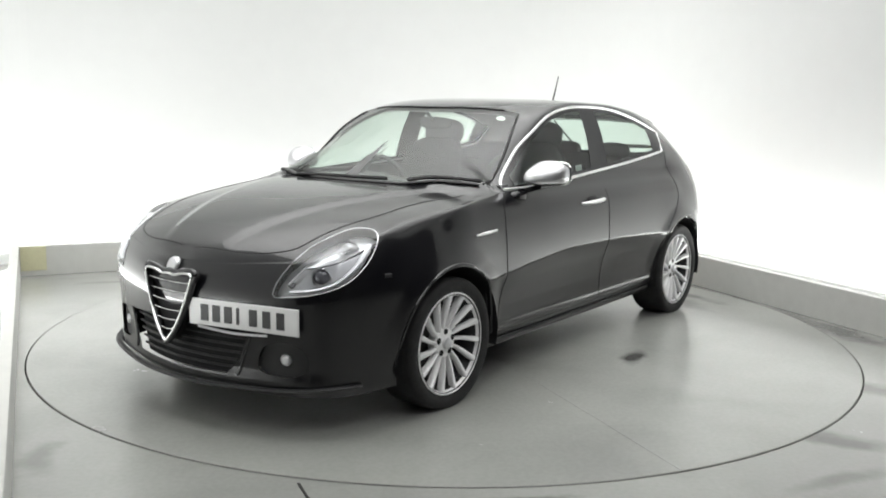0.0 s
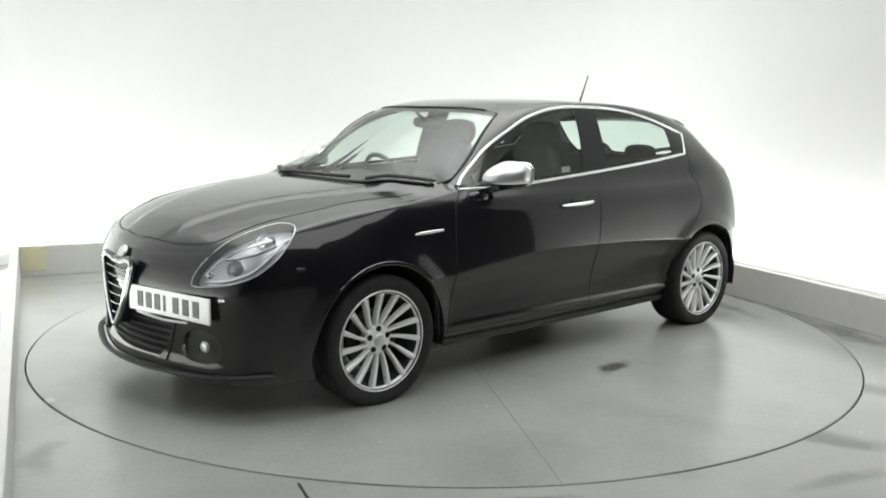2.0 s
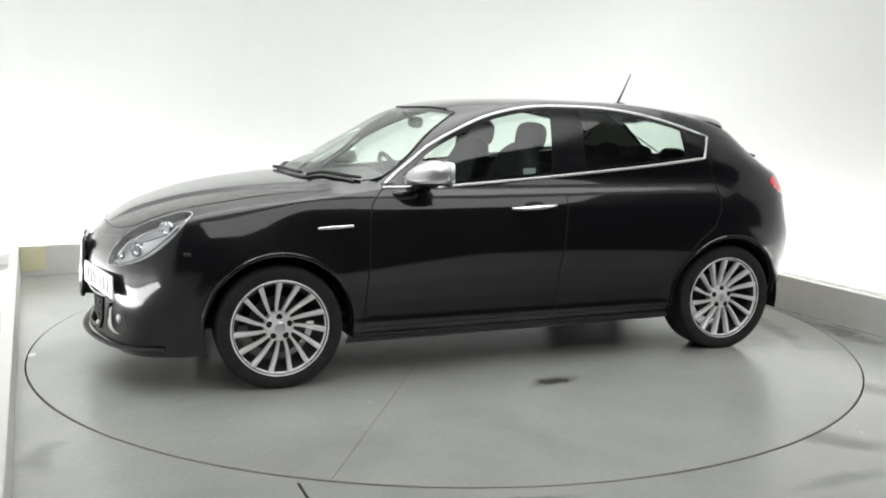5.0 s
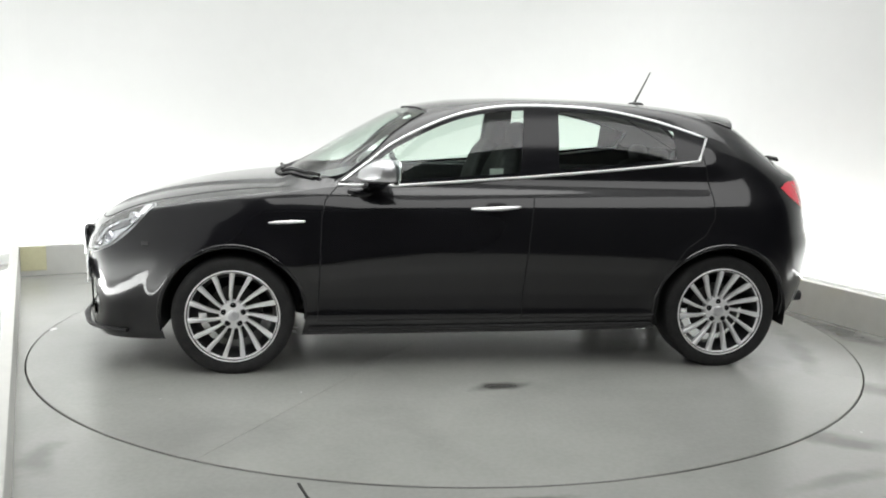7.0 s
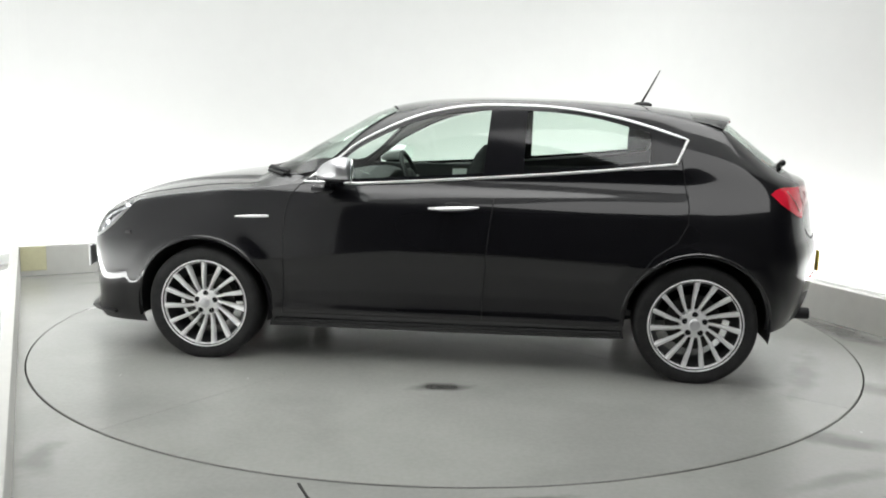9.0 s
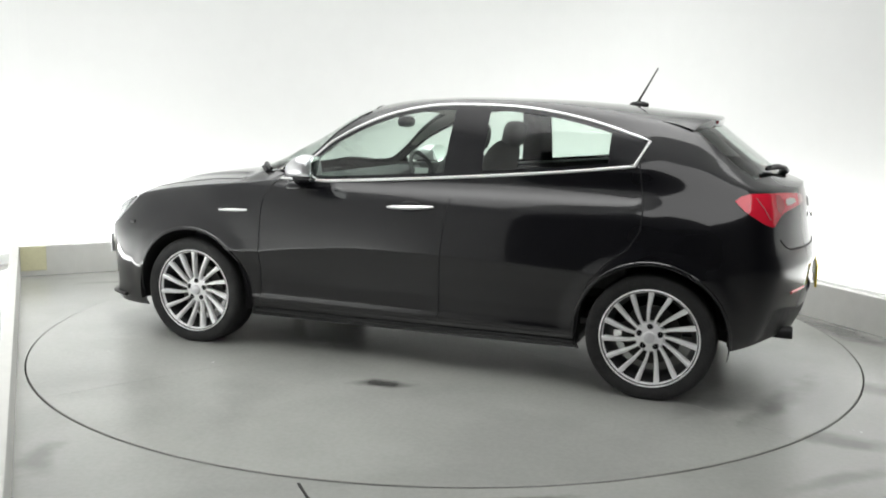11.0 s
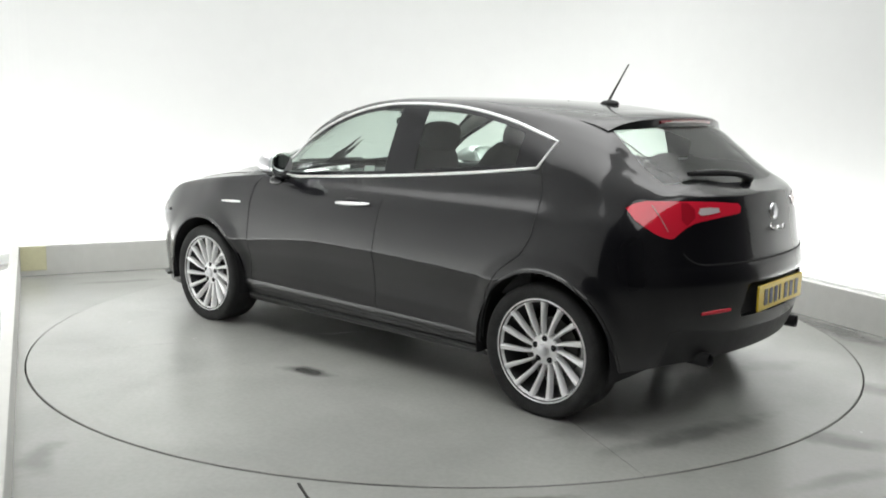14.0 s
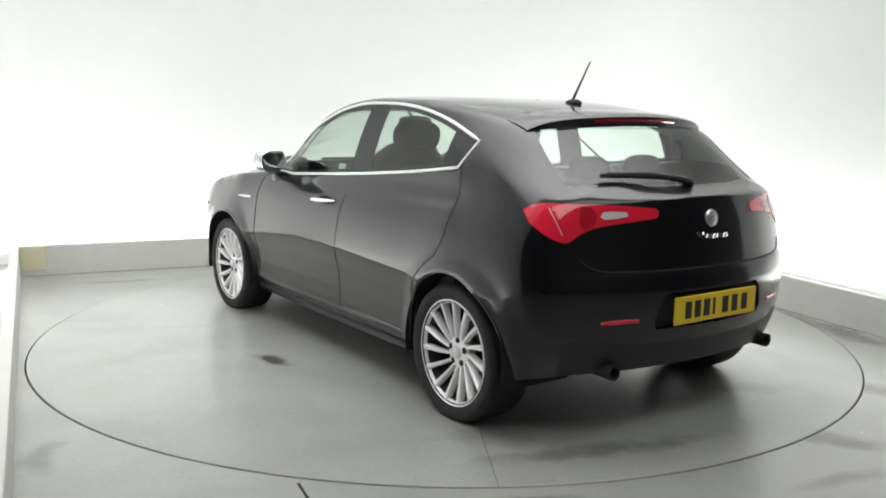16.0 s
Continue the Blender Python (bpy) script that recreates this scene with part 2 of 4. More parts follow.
def smoothed(pts, n, closed=False):
    """Catmull-Rom through points, n steps a span."""
    P = [Vector(p) for p in pts]
    out, m = [], len(P)
    for i in range(m if closed else m - 1):
        if closed:
            a, b, c, d = P[i - 1], P[i], P[(i + 1) % m], P[(i + 2) % m]
        else:
            a, b, c, d = P[max(i - 1, 0)], P[i], P[i + 1], P[min(i + 2, m - 1)]
        for k in range(n):
            t = k / n
            out.append(0.5 * (2 * b + (c - a) * t + (2 * a - 5 * b + 4 * c - d) * t * t + (3 * b - a - 3 * c + d) * t ** 3))
    if not closed:
        out.append(P[-1])
    return out


# ---- the booth ----
def structure(name, bm, material, kind_label=""):
    ob = part(name, bm, material, None, smooth=False)
    return tagged(ob, kind_label, name.split("_")[0], kind="structure")


def build_booth():
    B = pose(0, 0, 0, 0, 0, BOOTH)

    def slab(name, cx, cy, cz, sx, sy, sz, material, label="", bev=0.0):
        bm = box_bm(cx, cy, cz, sx, sy, sz, bev)
        bm.transform(B)
        return structure(name, bm, material, label)

    R = 2.455
    # floor with a round opening
    n = 160
    bm = bmesh.new()
    inner = [bm.verts.new((R * math.cos(2 * math.pi * k / n), R * math.sin(2 * math.pi * k / n), 0)) for k in range(n)]
    low = [bm.verts.new((v.co.x, v.co.y, -0.08)) for v in inner]
    outer = []
    for k in range(n):
        a = 2 * math.pi * k / n
        s = 12.0 / max(abs(math.cos(a)), abs(math.sin(a)))
        outer.append(bm.verts.new((s * math.cos(a), s * math.sin(a), 0)))
    for k in range(n):
        j = (k + 1) % n
        bm.faces.new((inner[k], outer[k], outer[j], inner[j]))
        bm.faces.new((low[k], inner[k], inner[j], low[j]))
    bmesh.ops.recalc_face_normals(bm, faces=bm.faces[:])
    structure("floor", bm, M["floor"], "worn grey painted floor round the turntable")
    bm = lathe_bm([(0.01, 0), (R + 0.1, 0)], 64)
    bm.transform(Matrix.Translation((0, 0, -0.07)) @ pose(0, 0, 0, 90, 0, 0))
    structure("floor_pit", bm, M["gap"], "dark pit under the turntable")
    for x, y, turn, wide in ((-0.145, -3.33, 23.6, 0.010),):
        bm = box_bm(0, 0, 0, wide, 1.95, 0.004)
        bm.transform(Matrix.Translation((x, y, 0.001)) @ pose(0, 0, 0, 0, 0, turn))
        structure("floor_joint", bm, M["gap"], "dark joint in the grey floor")
    # upstands round the floor
    H = 0.245
    slab("upstand_left", -UPS - 0.03, -0.06, H / 2, 0.06, 5.6, H, M["upstand"], "low grey-white upstand board along the floor", 0.004)
    slab("upstand_right", UPS + 0.03, -0.06, H / 2, 0.06, 5.6, H, M["upstand"], "low grey-white upstand board along the floor", 0.004)
    slab("upstand_back", 0, UPB + 0.03, H / 2, 2 * UPS + 0.12, 0.06, H - 0.002, M["upstand"], "low grey-white upstand board along the floor", 0.004)
    ob = slab("upstand_patch", -UPS + 0.10, UPB - 0.003, H / 2 + 0.02, 0.19, 0.008, H - 0.05, M["yellowed"], "yellowed filler patch on the upstand", 0.003)
    # lit wall: a thick curved sheet, inner and outer face
    def outline(off):
        rad, ln = 0.9 + off, [(-WALL_S - off, FRONT)]
        for k in range(33):
            a = math.pi - k * math.pi / 64
            ln.append((-WALL_S + 0.9 + rad * math.cos(a), WALL_B - 0.9 + rad * math.sin(a)))
        for k in range(33):
            a = math.pi / 2 - k * math.pi / 64
            ln.append((WALL_S - 0.9 + rad * math.cos(a), WALL_B - 0.9 + rad * math.sin(a)))
        return ln + [(WALL_S + off, FRONT)]
    bm = bmesh.new()
    cols = [[bm.verts.new((x, y, z)) for x, y, z in ((*p, 0.0), (*p, CEIL), (*q, CEIL), (*q, 0.0))] for p, q in zip(outline(0.0), outline(0.08))]
    for a, c in zip(cols, cols[1:]):
        for k in range(4):
            bm.faces.new((a[k], c[k], c[(k + 1) % 4], a[(k + 1) % 4]))
    bmesh.ops.recalc_face_normals(bm, faces=bm.faces[:])
    bm.transform(B)
    structure("wall_booth", bm, M["wall"], "plain white studio wall with rounded corners")
    slab("ceiling", 0, (WALL_B + FRONT) / 2, CEIL + 0.05, 2 * WALL_S + 0.2, WALL_B - FRONT + 0.2, 0.1, M["wall"], "plain white studio ceiling")
    # dark hall in front of the booth
    slab("wall_hall_front", 0, -10.0, 2.5, 16.2, 0.1, 5.0, M["dark_wall"], "dark wall behind the camera")
    for sgn, nm in ((-1, "left"), (1, "right")):
        slab("wall_hall_" + nm, sgn * 8.0, (FRONT - 10.0) / 2, 2.5, 0.1, 10.0 + FRONT, 5.0, M["dark_wall"], "dark side wall of the hall")
        slab("wall_hall_face_" + nm, sgn * (8.0 + WALL_S + 0.09) / 2, FRONT, 2.5, 8.0 - WALL_S - 0.09, 0.1, 5.0, M["dark_wall"], "dark wall beside the booth opening")
    slab("wall_hall_over", 0, FRONT - 0.02, (CEIL + 5.1) / 2 + 0.05, 2 * WALL_S + 0.18, 0.1, 5.0 - CEIL - 0.1, M["dark_wall"], "dark wall over the booth opening")
    slab("ceiling_hall", 0, (FRONT - 10.0) / 2, 5.05, 16.2, 10.0 + FRONT, 0.1, M["dark_wall"], "dark hall ceiling")


build_booth()


def build_turntable():
    R = 2.447
    root = new("turntable")
    tagged(root, "round grey worn turntable set flush in the floor", "turntable")
    # four quarter plates that meet in a cross of joints
    for q in range(4):
        n, g = 40, 0.0009
        bm = bmesh.new()
        def ring(r, z):
            out = []
            for k in range(n + 1):
                a = radians(90) * k / n
                x, y = max(r * math.cos(a), g), max(r * math.sin(a), g)
                out.append(bm.verts.new((x, y, z)))
            return out
        rows = [ring(r, z) for r, z in ((0.02, 0.004), (0.8, 0.004), (1.6, 0.004), (R - 0.003, 0.004), (R, 0.001), (R, -0.05))]
        for p, t in zip(rows, rows[1:]):
            for k in range(n):
                bm.faces.new((p[k], t[k], t[k + 1], p[k + 1]))
        for k in (0, n):
            side = [bm.verts.new((r[k].co.x, r[k].co.y, -0.03)) for r in rows[:4]]
            for (p, t), (u, v) in zip(zip(rows[:3], rows[1:4]), zip(side, side[1:])):
                bm.faces.new((p[k], t[k], v, u))
        bmesh.ops.recalc_face_normals(bm, faces=bm.faces[:])
        bm.transform(pose(0, 0, 0, 0, 0, 59.6 + 90 * q))
        part("plate", bm, M["disc"], root, smooth=False)
    return root


turntable = build_turntable()


# ---- the car: body surface ----
PLAN = [(2.215, 0), (2.195, 0.20), (2.13, 0.45), (2.05, 0.655), (1.93, 0.785), (1.70, 0.862), (1.32, 0.885), (0.90, 0.872), (0.30, 0.872), (-0.40, 0.876),
        (-0.90, 0.882), (-1.30, 0.893), (-1.60, 0.876), (-1.79, 0.803), (-1.915, 0.648), (-2.025, 0.36), (-2.062, 0)]
CENTRE = pchip([2.165, 2.10, 1.9, 1.68, 1.44, 1.21, 1.10, 1.0, 0.8, 0.63, 0.45, 0.29, 0.09, -0.26, -0.62, -0.97, -1.34, -1.45, -1.52, -1.62, -1.75, -1.87, -1.94, -1.99],
               [0.72, 0.775, 0.865, 0.925, 0.965, 0.99, 1.0, 1.065, 1.19, 1.285, 1.375, 1.42, 1.445, 1.457, 1.452, 1.435, 1.393, 1.368, 1.338, 1.262, 1.160, 1.076, 1.050, 1.035])
RAIL_Y = pchip([0.84, 0.61, 0.47, 0.22, 0.0, -0.24, -0.62, -0.95, -1.25, -1.45, -1.6, -1.7, -1.8, -1.95], [0.752, 0.705, 0.675, 0.637, 0.62, 0.615, 0.615, 0.612, 0.60, 0.587, 0.575, 0.565, 0.54, 0.42])
RAIL_Z = pchip([0.84, 0.61, 0.47, 0.22, 0.0, -0.24, -0.62, -0.95, -1.25, -1.45, -1.6, -1.7, -1.8, -1.95], [0.99, 1.135, 1.243, 1.364, 1.418, 1.437, 1.432, 1.402, 1.350, 1.290, 1.190, 1.120, 1.068, 1.035])
EDGE_Z = pchip([2.2, 2.0, 1.7, 1.3, 0.9, 0.77, 0.47, -0.19, -0.77, -1.18, -1.5, -1.7, -1.85, -2.0], [0.715, 0.765, 0.865, 0.925, 0.965, 0.978, 0.978, 1.022, 1.072, 1.10, 1.08, 1.045, 1.02, 1.025])
LOW_Z = pchip([2.25, 1.9, 1.6, 1.0, 0, -1.0, -1.6, -1.9, -2.1], [0.175, 0.18, 0.185, 0.185, 0.19, 0.205, 0.255, 0.305, 0.325])
# side section: a hard crease at 0.64, undercut below it, a second ridge over the sill
SIDE_IN = pchip([0.17, 0.21, 0.25, 0.28, 0.30, 0.314, 0.34, 0.40, 0.44, 0.52, 0.59, 0.625, 0.641, 0.665, 0.72, 0.80, 0.87, 0.93, 0.985, 1.03, 1.11],
                [0.105, 0.084, 0.066, 0.048, 0.0390, 0.0430, 0.0450, 0.0450, 0.0420, 0.0310, 0.0125, 0.0035, 0.0, 0.0012, 0.0055, 0.015, 0.029, 0.058, 0.098, 0.118, 0.125])
# plain sections without the door sculpting, at the nose and at the tail
SIDE_NOSE = pchip([0.17, 0.25, 0.36, 0.50, 0.60, 0.66, 0.72, 0.80, 0.87, 0.93, 1.11], [0.048, 0.030, 0.015, 0.004, 0.0, 0.004, 0.016, 0.045, 0.082, 0.120, 0.20])
SIDE_TAIL = pchip([0.17, 0.25, 0.36, 0.50, 0.62, 0.72, 0.80, 0.87, 0.93, 0.985, 1.03, 1.11], [0.085, 0.050, 0.022, 0.005, 0.0, 0.0055, 0.015, 0.029, 0.058, 0.098, 0.118, 0.125])
NOSE_PART = pchip([2.3, 1.62, 1.40, 1.12, -2.3], [1.0, 1.0, 0.6, 0.0, 0.0])
TAIL_PART = pchip([2.3, -1.42, -1.55, -1.72, -2.3], [0.0, 0.0, 0.4, 1.0, 1.0])
CREASE_Z = pchip([2.3, 1.6, 0.95, 0.6, 0.2, -0.2, -0.68, -1.0, -1.6, -2.1], [0.60, 0.57, 0.555, 0.605, 0.638, 0.636, 0.620, 0.605, 0.62, 0.66])
NOSE_IN = pchip([0.17, 0.22, 0.30, 0.45, 0.58, 0.66, 0.72, 0.80, 0.90], [0.03, 0.0, 0.015, 0.012, 0.0, 0.015, 0.05, 0.10, 0.13])
TAIL_IN = pchip([0.20, 0.30, 0.42, 0.56, 0.66, 0.70, 0.725, 0.745, 0.77, 0.85, 0.95, 1.02, 1.07], [0.15, 0.08, 0.03, 0.005, 0.0, 0.008, 0.016, 0.026, 0.034, 0.048, 0.062, 0.084, 0.105])
SOFT = pchip([2.3, 1.5, 1.1, 0.9, -1.20, -1.38, -1.60, -2.1], [1.0, 1.0, 0.5, 0.0, 0.0, 0.8, 1.0, 1.0])
NS, NQ, NW = 320, 90, 64


def plan_curve():
    """Even steps along the plan outline, with outward normals."""
    P = np.array([tuple(p)[:2] for p in smoothed([(x, y, 0) for x, y in [(2.195, -0.20)] + PLAN + [(-2.025, -0.36)]], 24)])
    P = P[24:-24]
    d = np.r_[0, np.cumsum(np.linalg.norm(np.diff(P, axis=0), axis=1))]
    s = np.linspace(0, d[-1], NS)
    Q = np.stack([np.interp(s, d, P[:, 0]), np.interp(s, d, P[:, 1])], 1)
    T = np.gradient(Q, axis=0)
    T /= np.linalg.norm(T, axis=1)[:, None]
    N = np.stack([-T[:, 1], T[:, 0]], 1)
    N[0], N[-1] = (1, 0), (-1, 0)
    Q[0, 1] = Q[-1, 1] = 0
    if N[NS // 2, 1] < 0:
        N = -N
    N[0], N[-1] = (1, 0), (-1, 0)
    return Q, N


def inset(Q, N, z):
    """How far the skin lies inside the plan outline at height z."""
    f = np.clip(N[:, 0], 0, 1) ** 2
    r = np.clip(-N[:, 0], 0, 1) ** 2
    kn, kt = NOSE_PART(Q[:, 0]), TAIL_PART(Q[:, 0])
    side = SIDE_IN(z - (CREASE_Z(Q[:, 0]) - 0.641) * np.clip((1.0 - np.abs(z - 0.64) / 0.3), 0, 1))
    side = kn * SIDE_NOSE(z) + kt * SIDE_TAIL(z) + (1 - kn - kt) * side
    return f * NOSE_IN(z) + r * TAIL_IN(z) + (1 - f - r) * side


def body_grid():
    Q, N = plan_curve()
    ze = EDGE_Z(Q[:, 0])
    zb = LOW_Z(Q[:, 0])
    ring = np.zeros((NS, NQ, 3))
    for j in range(NQ):
        cz = CREASE_Z(Q[:, 0])
        if j <= 16:
            z = zb + (0.36 - zb) * j / 16
        elif j <= 48:
            z = 0.36 + (cz - 0.36) * (j - 16) / 32
        else:
            z = cz + (ze - cz) * (j - 48) / (NQ - 1 - 48)
        ins = inset(Q, N, z)
        ring[:, j, 0] = Q[:, 0] - N[:, 0] * ins
        ring[:, j, 1] = Q[:, 1] - N[:, 1] * ins
        ring[:, j, 2] = z
    # wheel arches swell outwards
    for ax in (1.317, -1.317):
        r = np.hypot(ring[:, :, 0] - ax, ring[:, :, 2] - 0.308)
        k = np.clip((0.475 - r) / 0.10, 0, 1)
        ring[:, :, 1] += 0.014 * k * k * (3 - 2 * k) * np.clip((ring[:, :, 2] - 0.25) / 0.15, 0, 1)
    ring[0, :, 1] = ring[-1, :, 1] = 0
    E = ring[:, -1]
    top = np.zeros((NS, NW, 3))
    for i in range(NS):
        x, ye, z0 = E[i]
        zc = max(float(CENTRE(x)), z0)
        if x > 0.84:
            yr, zr = ye * 0.96, z0 + 0.25 * (zc - z0) * 0.25
            if x < 1.15:
                k = (x - 0.84) / 0.31
                zr = z0 + (zc - z0) * 0.10 * (1 - k) + 0.0625 * (zc - z0) * k
            p = 3.0
        else:
            yr, zr = min(float(RAIL_Y(x)), 0.84 * ye), min(float(RAIL_Z(x)), zc)
            k = min((0.84 - x) / 0.1, 1)
            yr, zr = yr * k + ye * 0.96 * (1 - k), zr * k + (z0 + 0.10 * (zc - z0)) * (1 - k)
            p = 3.3
        ctrl = []
        for k in range(7):
            t = k / 7
            bow = 0.018 * math.sin(math.pi * t) * min(1, max(0, (0.84 - x) / 0.3))
            ctrl.append((ye + (yr - ye) * t + bow, z0 + (zr - z0) * t))
        for k in range(13):
            t = 1 - k / 12
            ctrl.append((yr * t, zr + (zc - zr) * (1 - t ** p)))
        ctrl = np.array(ctrl)
        # uniform cubic B-spline over the control line
        C = np.vstack([2 * ctrl[0] - ctrl[1], ctrl, [-ctrl[-2][0], ctrl[-2][1]]])
        m = len(ctrl) - 1
        for j in range(NW):
            u = j / (NW - 1) * m
            a = min(int(u), m - 1)
            t = u - a
            w = np.array([(1 - t) ** 3, 3 * t ** 3 - 6 * t * t + 4, -3 * t ** 3 + 3 * t * t + 3 * t + 1, t ** 3]) / 6
            top[i, j, 1:] = w @ C[a:a + 4]
        if x > 0.9:
            yc = 0.20 + (2.083 - x) * 0.36
            k = np.clip((yc - np.abs(top[i, :, 1])) / 0.07 + 0.5, 0, 1)
            top[i, :, 2] += 0.014 * k * k * (3 - 2 * k) * min(1, max(0, (2.12 - x) / 0.15)) * min(1, (x - 0.9) / 0.15)
        top[i, :, 0] = x
        top[i, 0] = E[i]
        top[i, -1, 1] = 0
    # the shoulder is a soft turn ahead of and behind the windows
    k = SOFT(Q[:, 0])[:, None, None]
    line = np.concatenate([ring, top[:, 1:]], axis=1)
    a, b = NQ - 30, NQ + 16
    for step in range(60):
        mid = 0.5 * (line[:, a - 1:b - 1] + line[:, a + 1:b + 1])
        line[:, a:b] += 0.5 * k * (mid - line[:, a:b])
    line[0, :, 1] = line[-1, :, 1] = 0
    return line[:, :NQ].copy(), line[:, NQ - 1:].copy()


def grid_normals(G):
    du, dv = np.gradient(G, axis=0), np.gradient(G, axis=1)
    n = np.cross(du, dv)
    ln = np.linalg.norm(n, axis=2, keepdims=True)
    n = n / np.maximum(ln, 1e-9)
    bad = (ln[..., 0] < 1e-8)
    n[bad] = (0, 0, 1)
    return n


RING, TOP = body_grid()


def skin_bm():
    """Left half of the whole skin, normals kept in a layer."""
    bm = bmesh.new()
    lay = bm.verts.layers.float_vector.new("nrm")
    norms = []
    for G in (RING, TOP):
        nr = grid_normals(G)
        norms.append(-nr if nr[NS // 2, 5, 1] < 0 else nr)
    # one normal along the soft part of the shoulder
    k = SOFT(RING[:, NQ // 2, 0])[:, None]
    a, b = norms[0][:, -1].copy(), norms[1][:, 0].copy()
    norms[0][:, -1], norms[1][:, 0] = a + 0.5 * k * (b - a), b + 0.5 * k * (a - b)
    for G, nr in zip((RING, TOP), norms):
        a, b = G.shape[:2]
        vs = []
        for i in range(a):
            row = []
            for j in range(b):
                v = bm.verts.new(G[i, j])
                v[lay] = nr[i, j]
                row.append(v)
            vs.append(row)
        for i in range(a - 1):
            for j in range(b - 1):
                q = [vs[i][j], vs[i + 1][j], vs[i + 1][j + 1], vs[i][j + 1]]
                pts = {tuple(round(c, 6) for c in v.co) for v in q}
                if len(pts) < 3:
                    continue
                f = bm.faces.new(q)
    # faces look outwards
    bm.normal_update()
    for f in bm.faces:
        s = sum((v[lay] for v in f.verts), Vector())
        if f.normal.dot(s) < 0:
            f.normal_flip()
    bm.normal_update()
    return bm, lay


def inside(poly, p):
    c = False
    n = len(poly)
    for i in range(n):
        (x1, y1), (x2, y2) = poly[i], poly[i - 1]
        if (y1 > p[1]) != (y2 > p[1]) and p[0] < (x2 - x1) * (p[1] - y1) / (y2 - y1) + x1:
            c = not c
    return c


class View:
    """A flat view along a direction; polygons are given in its two axes."""

    def __init__(self, a, b, toward):
        self.a, self.b, self.n = Vector(a).normalized(), Vector(b).normalized(), Vector(toward).normalized()

    def at(self, p):
        return (p.dot(self.a), p.dot(self.b))


SIDE = View((1, 0, 0), (0, 0, 1), (0, 1, 0))
ABOVE = View((1, 0, 0), (0, 1, 0), (0, 0, 1))
AHEAD = View((0, 1, 0), (0, 0, 1), (1, 0, 0))
BEHIND = View((0, 1, 0), (0, 0, 1), (-1, 0, 0))
CORNER_F = View((-0.7071, 0.7071, 0), (0, 0, 1), (0.7071, 0.7071, 0))
CORNER_R = View((0.7071, 0.7071, 0), (0, 0, 1), (-0.7071, 0.7071, 0))


def cut(bm, view, poly, facing=0.05):
    """Cut the skin along a polygon seen in a view; returns the faces inside it."""
    xs, ys = [p[0] for p in poly], [p[1] for p in poly]
    lo, hi = (min(xs) - 0.03, min(ys) - 0.03), (max(xs) + 0.03, max(ys) + 0.03)

    def near(f):
        c = view.at(f.calc_center_median())
        return lo[0] < c[0] < hi[0] and lo[1] < c[1] < hi[1] and f.normal.dot(view.n) > facing

    work = [f for f in bm.faces if near(f)]
    n = len(poly)
    for i in range(n):
        p, q = poly[i], poly[(i + 1) % n]
        dx, dy = q[0] - p[0], q[1] - p[1]
        ln = math.hypot(dx, dy)
        if ln < 1e-6:
            continue
        x0, x1, y0, y1 = min(p[0], q[0]) - 0.025, max(p[0], q[0]) + 0.025, min(p[1], q[1]) - 0.025, max(p[1], q[1]) + 0.025
        sub = []
        for f in work:
            if f.is_valid:
                c = view.at(f.calc_center_median())
                if x0 < c[0] < x1 and y0 < c[1] < y1:
                    sub.append(f)
        if not sub:
            continue
        geom = set(sub)
        for f in sub:
            geom.update(f.edges)
            geom.update(f.verts)
        no = view.a * (-dy / ln) + view.b * (dx / ln)
        co = view.a * p[0] + view.b * p[1]
        r = bmesh.ops.bisect_plane(bm, geom=list(geom), plane_co=co, plane_no=no, dist=1e-5)
        have = set(work)
        work += [g for g in r["geom"] if isinstance(g, bmesh.types.BMFace) and g not in have]
        work = [f for f in work if f.is_valid]
    bm.normal_update()
    return [f for f in work if f.is_valid and inside(poly, view.at(f.calc_center_median()))]


def on_skin(view, pts, lift=0.0, grid=None):
    """Points of a view laid onto the skin, by casting rays against it."""
    out = []
    for p in pts:
        o = view.a * p[0] + view.b * p[1] + view.n * 6
        hit, no, idx, d = SKIN_TREE.ray_cast(o, -view.n)
        if hit is None:
            hit, no, idx, d = SKIN_TREE.find_nearest(view.a * p[0] + view.b * p[1] + view.n * 0.8)
        if no.dot(view.n) < 0:
            no = -no
        out.append((hit + no * lift, no))
    return out


def faces_mesh(name, faces, lay, material, both=False, lift=0.0):
    """A mesh of the given faces (with their mirror image if both)."""
    idx, verts, nrm, fs = {}, [], [], []
    for f in faces:
        row = []
        for v in f.verts:
            if v not in idx:
                idx[v] = len(verts)
                n = Vector(v[lay]).normalized()
                verts.append(v.co + n * lift)
                nrm.append(n)
            row.append(idx[v])
        fs.append(row)
    left = mesh_of(name, verts, fs, material, normals=nrm)
    if both is False:
        return left
    mv = [Vector((v.x, -v.y, v.z)) for v in verts]
    mn = [Vector((v.x, -v.y, v.z)) for v in nrm]
    mf = [r[::-1] for r in fs]
    if both == "join":
        k = len(verts)
        return mesh_of(name, verts + mv, fs + [[i + k for i in r] for r in mf], material, normals=nrm + mn)
    return left, mesh_of(name, mv, mf, material, normals=mn)


# ---- the car: assembly ----
from mathutils.bvhtree import BVHTree

HALF, LAY = skin_bm()
SKIN_TREE = BVHTree.FromBMesh(HALF)
AXLE = 1.317
HUB_Z = 0.308


def curve2(pts, n=4, closed=False):
    return [tuple(p)[:2] for p in smoothed([(x, z, 0) for x, z in pts], n, closed)]


def circle(cx, cz, r, n=40):
    return [(cx + r * math.cos(2 * math.pi * k / n), cz + r * math.sin(2 * math.pi * k / n)) for k in range(n)]


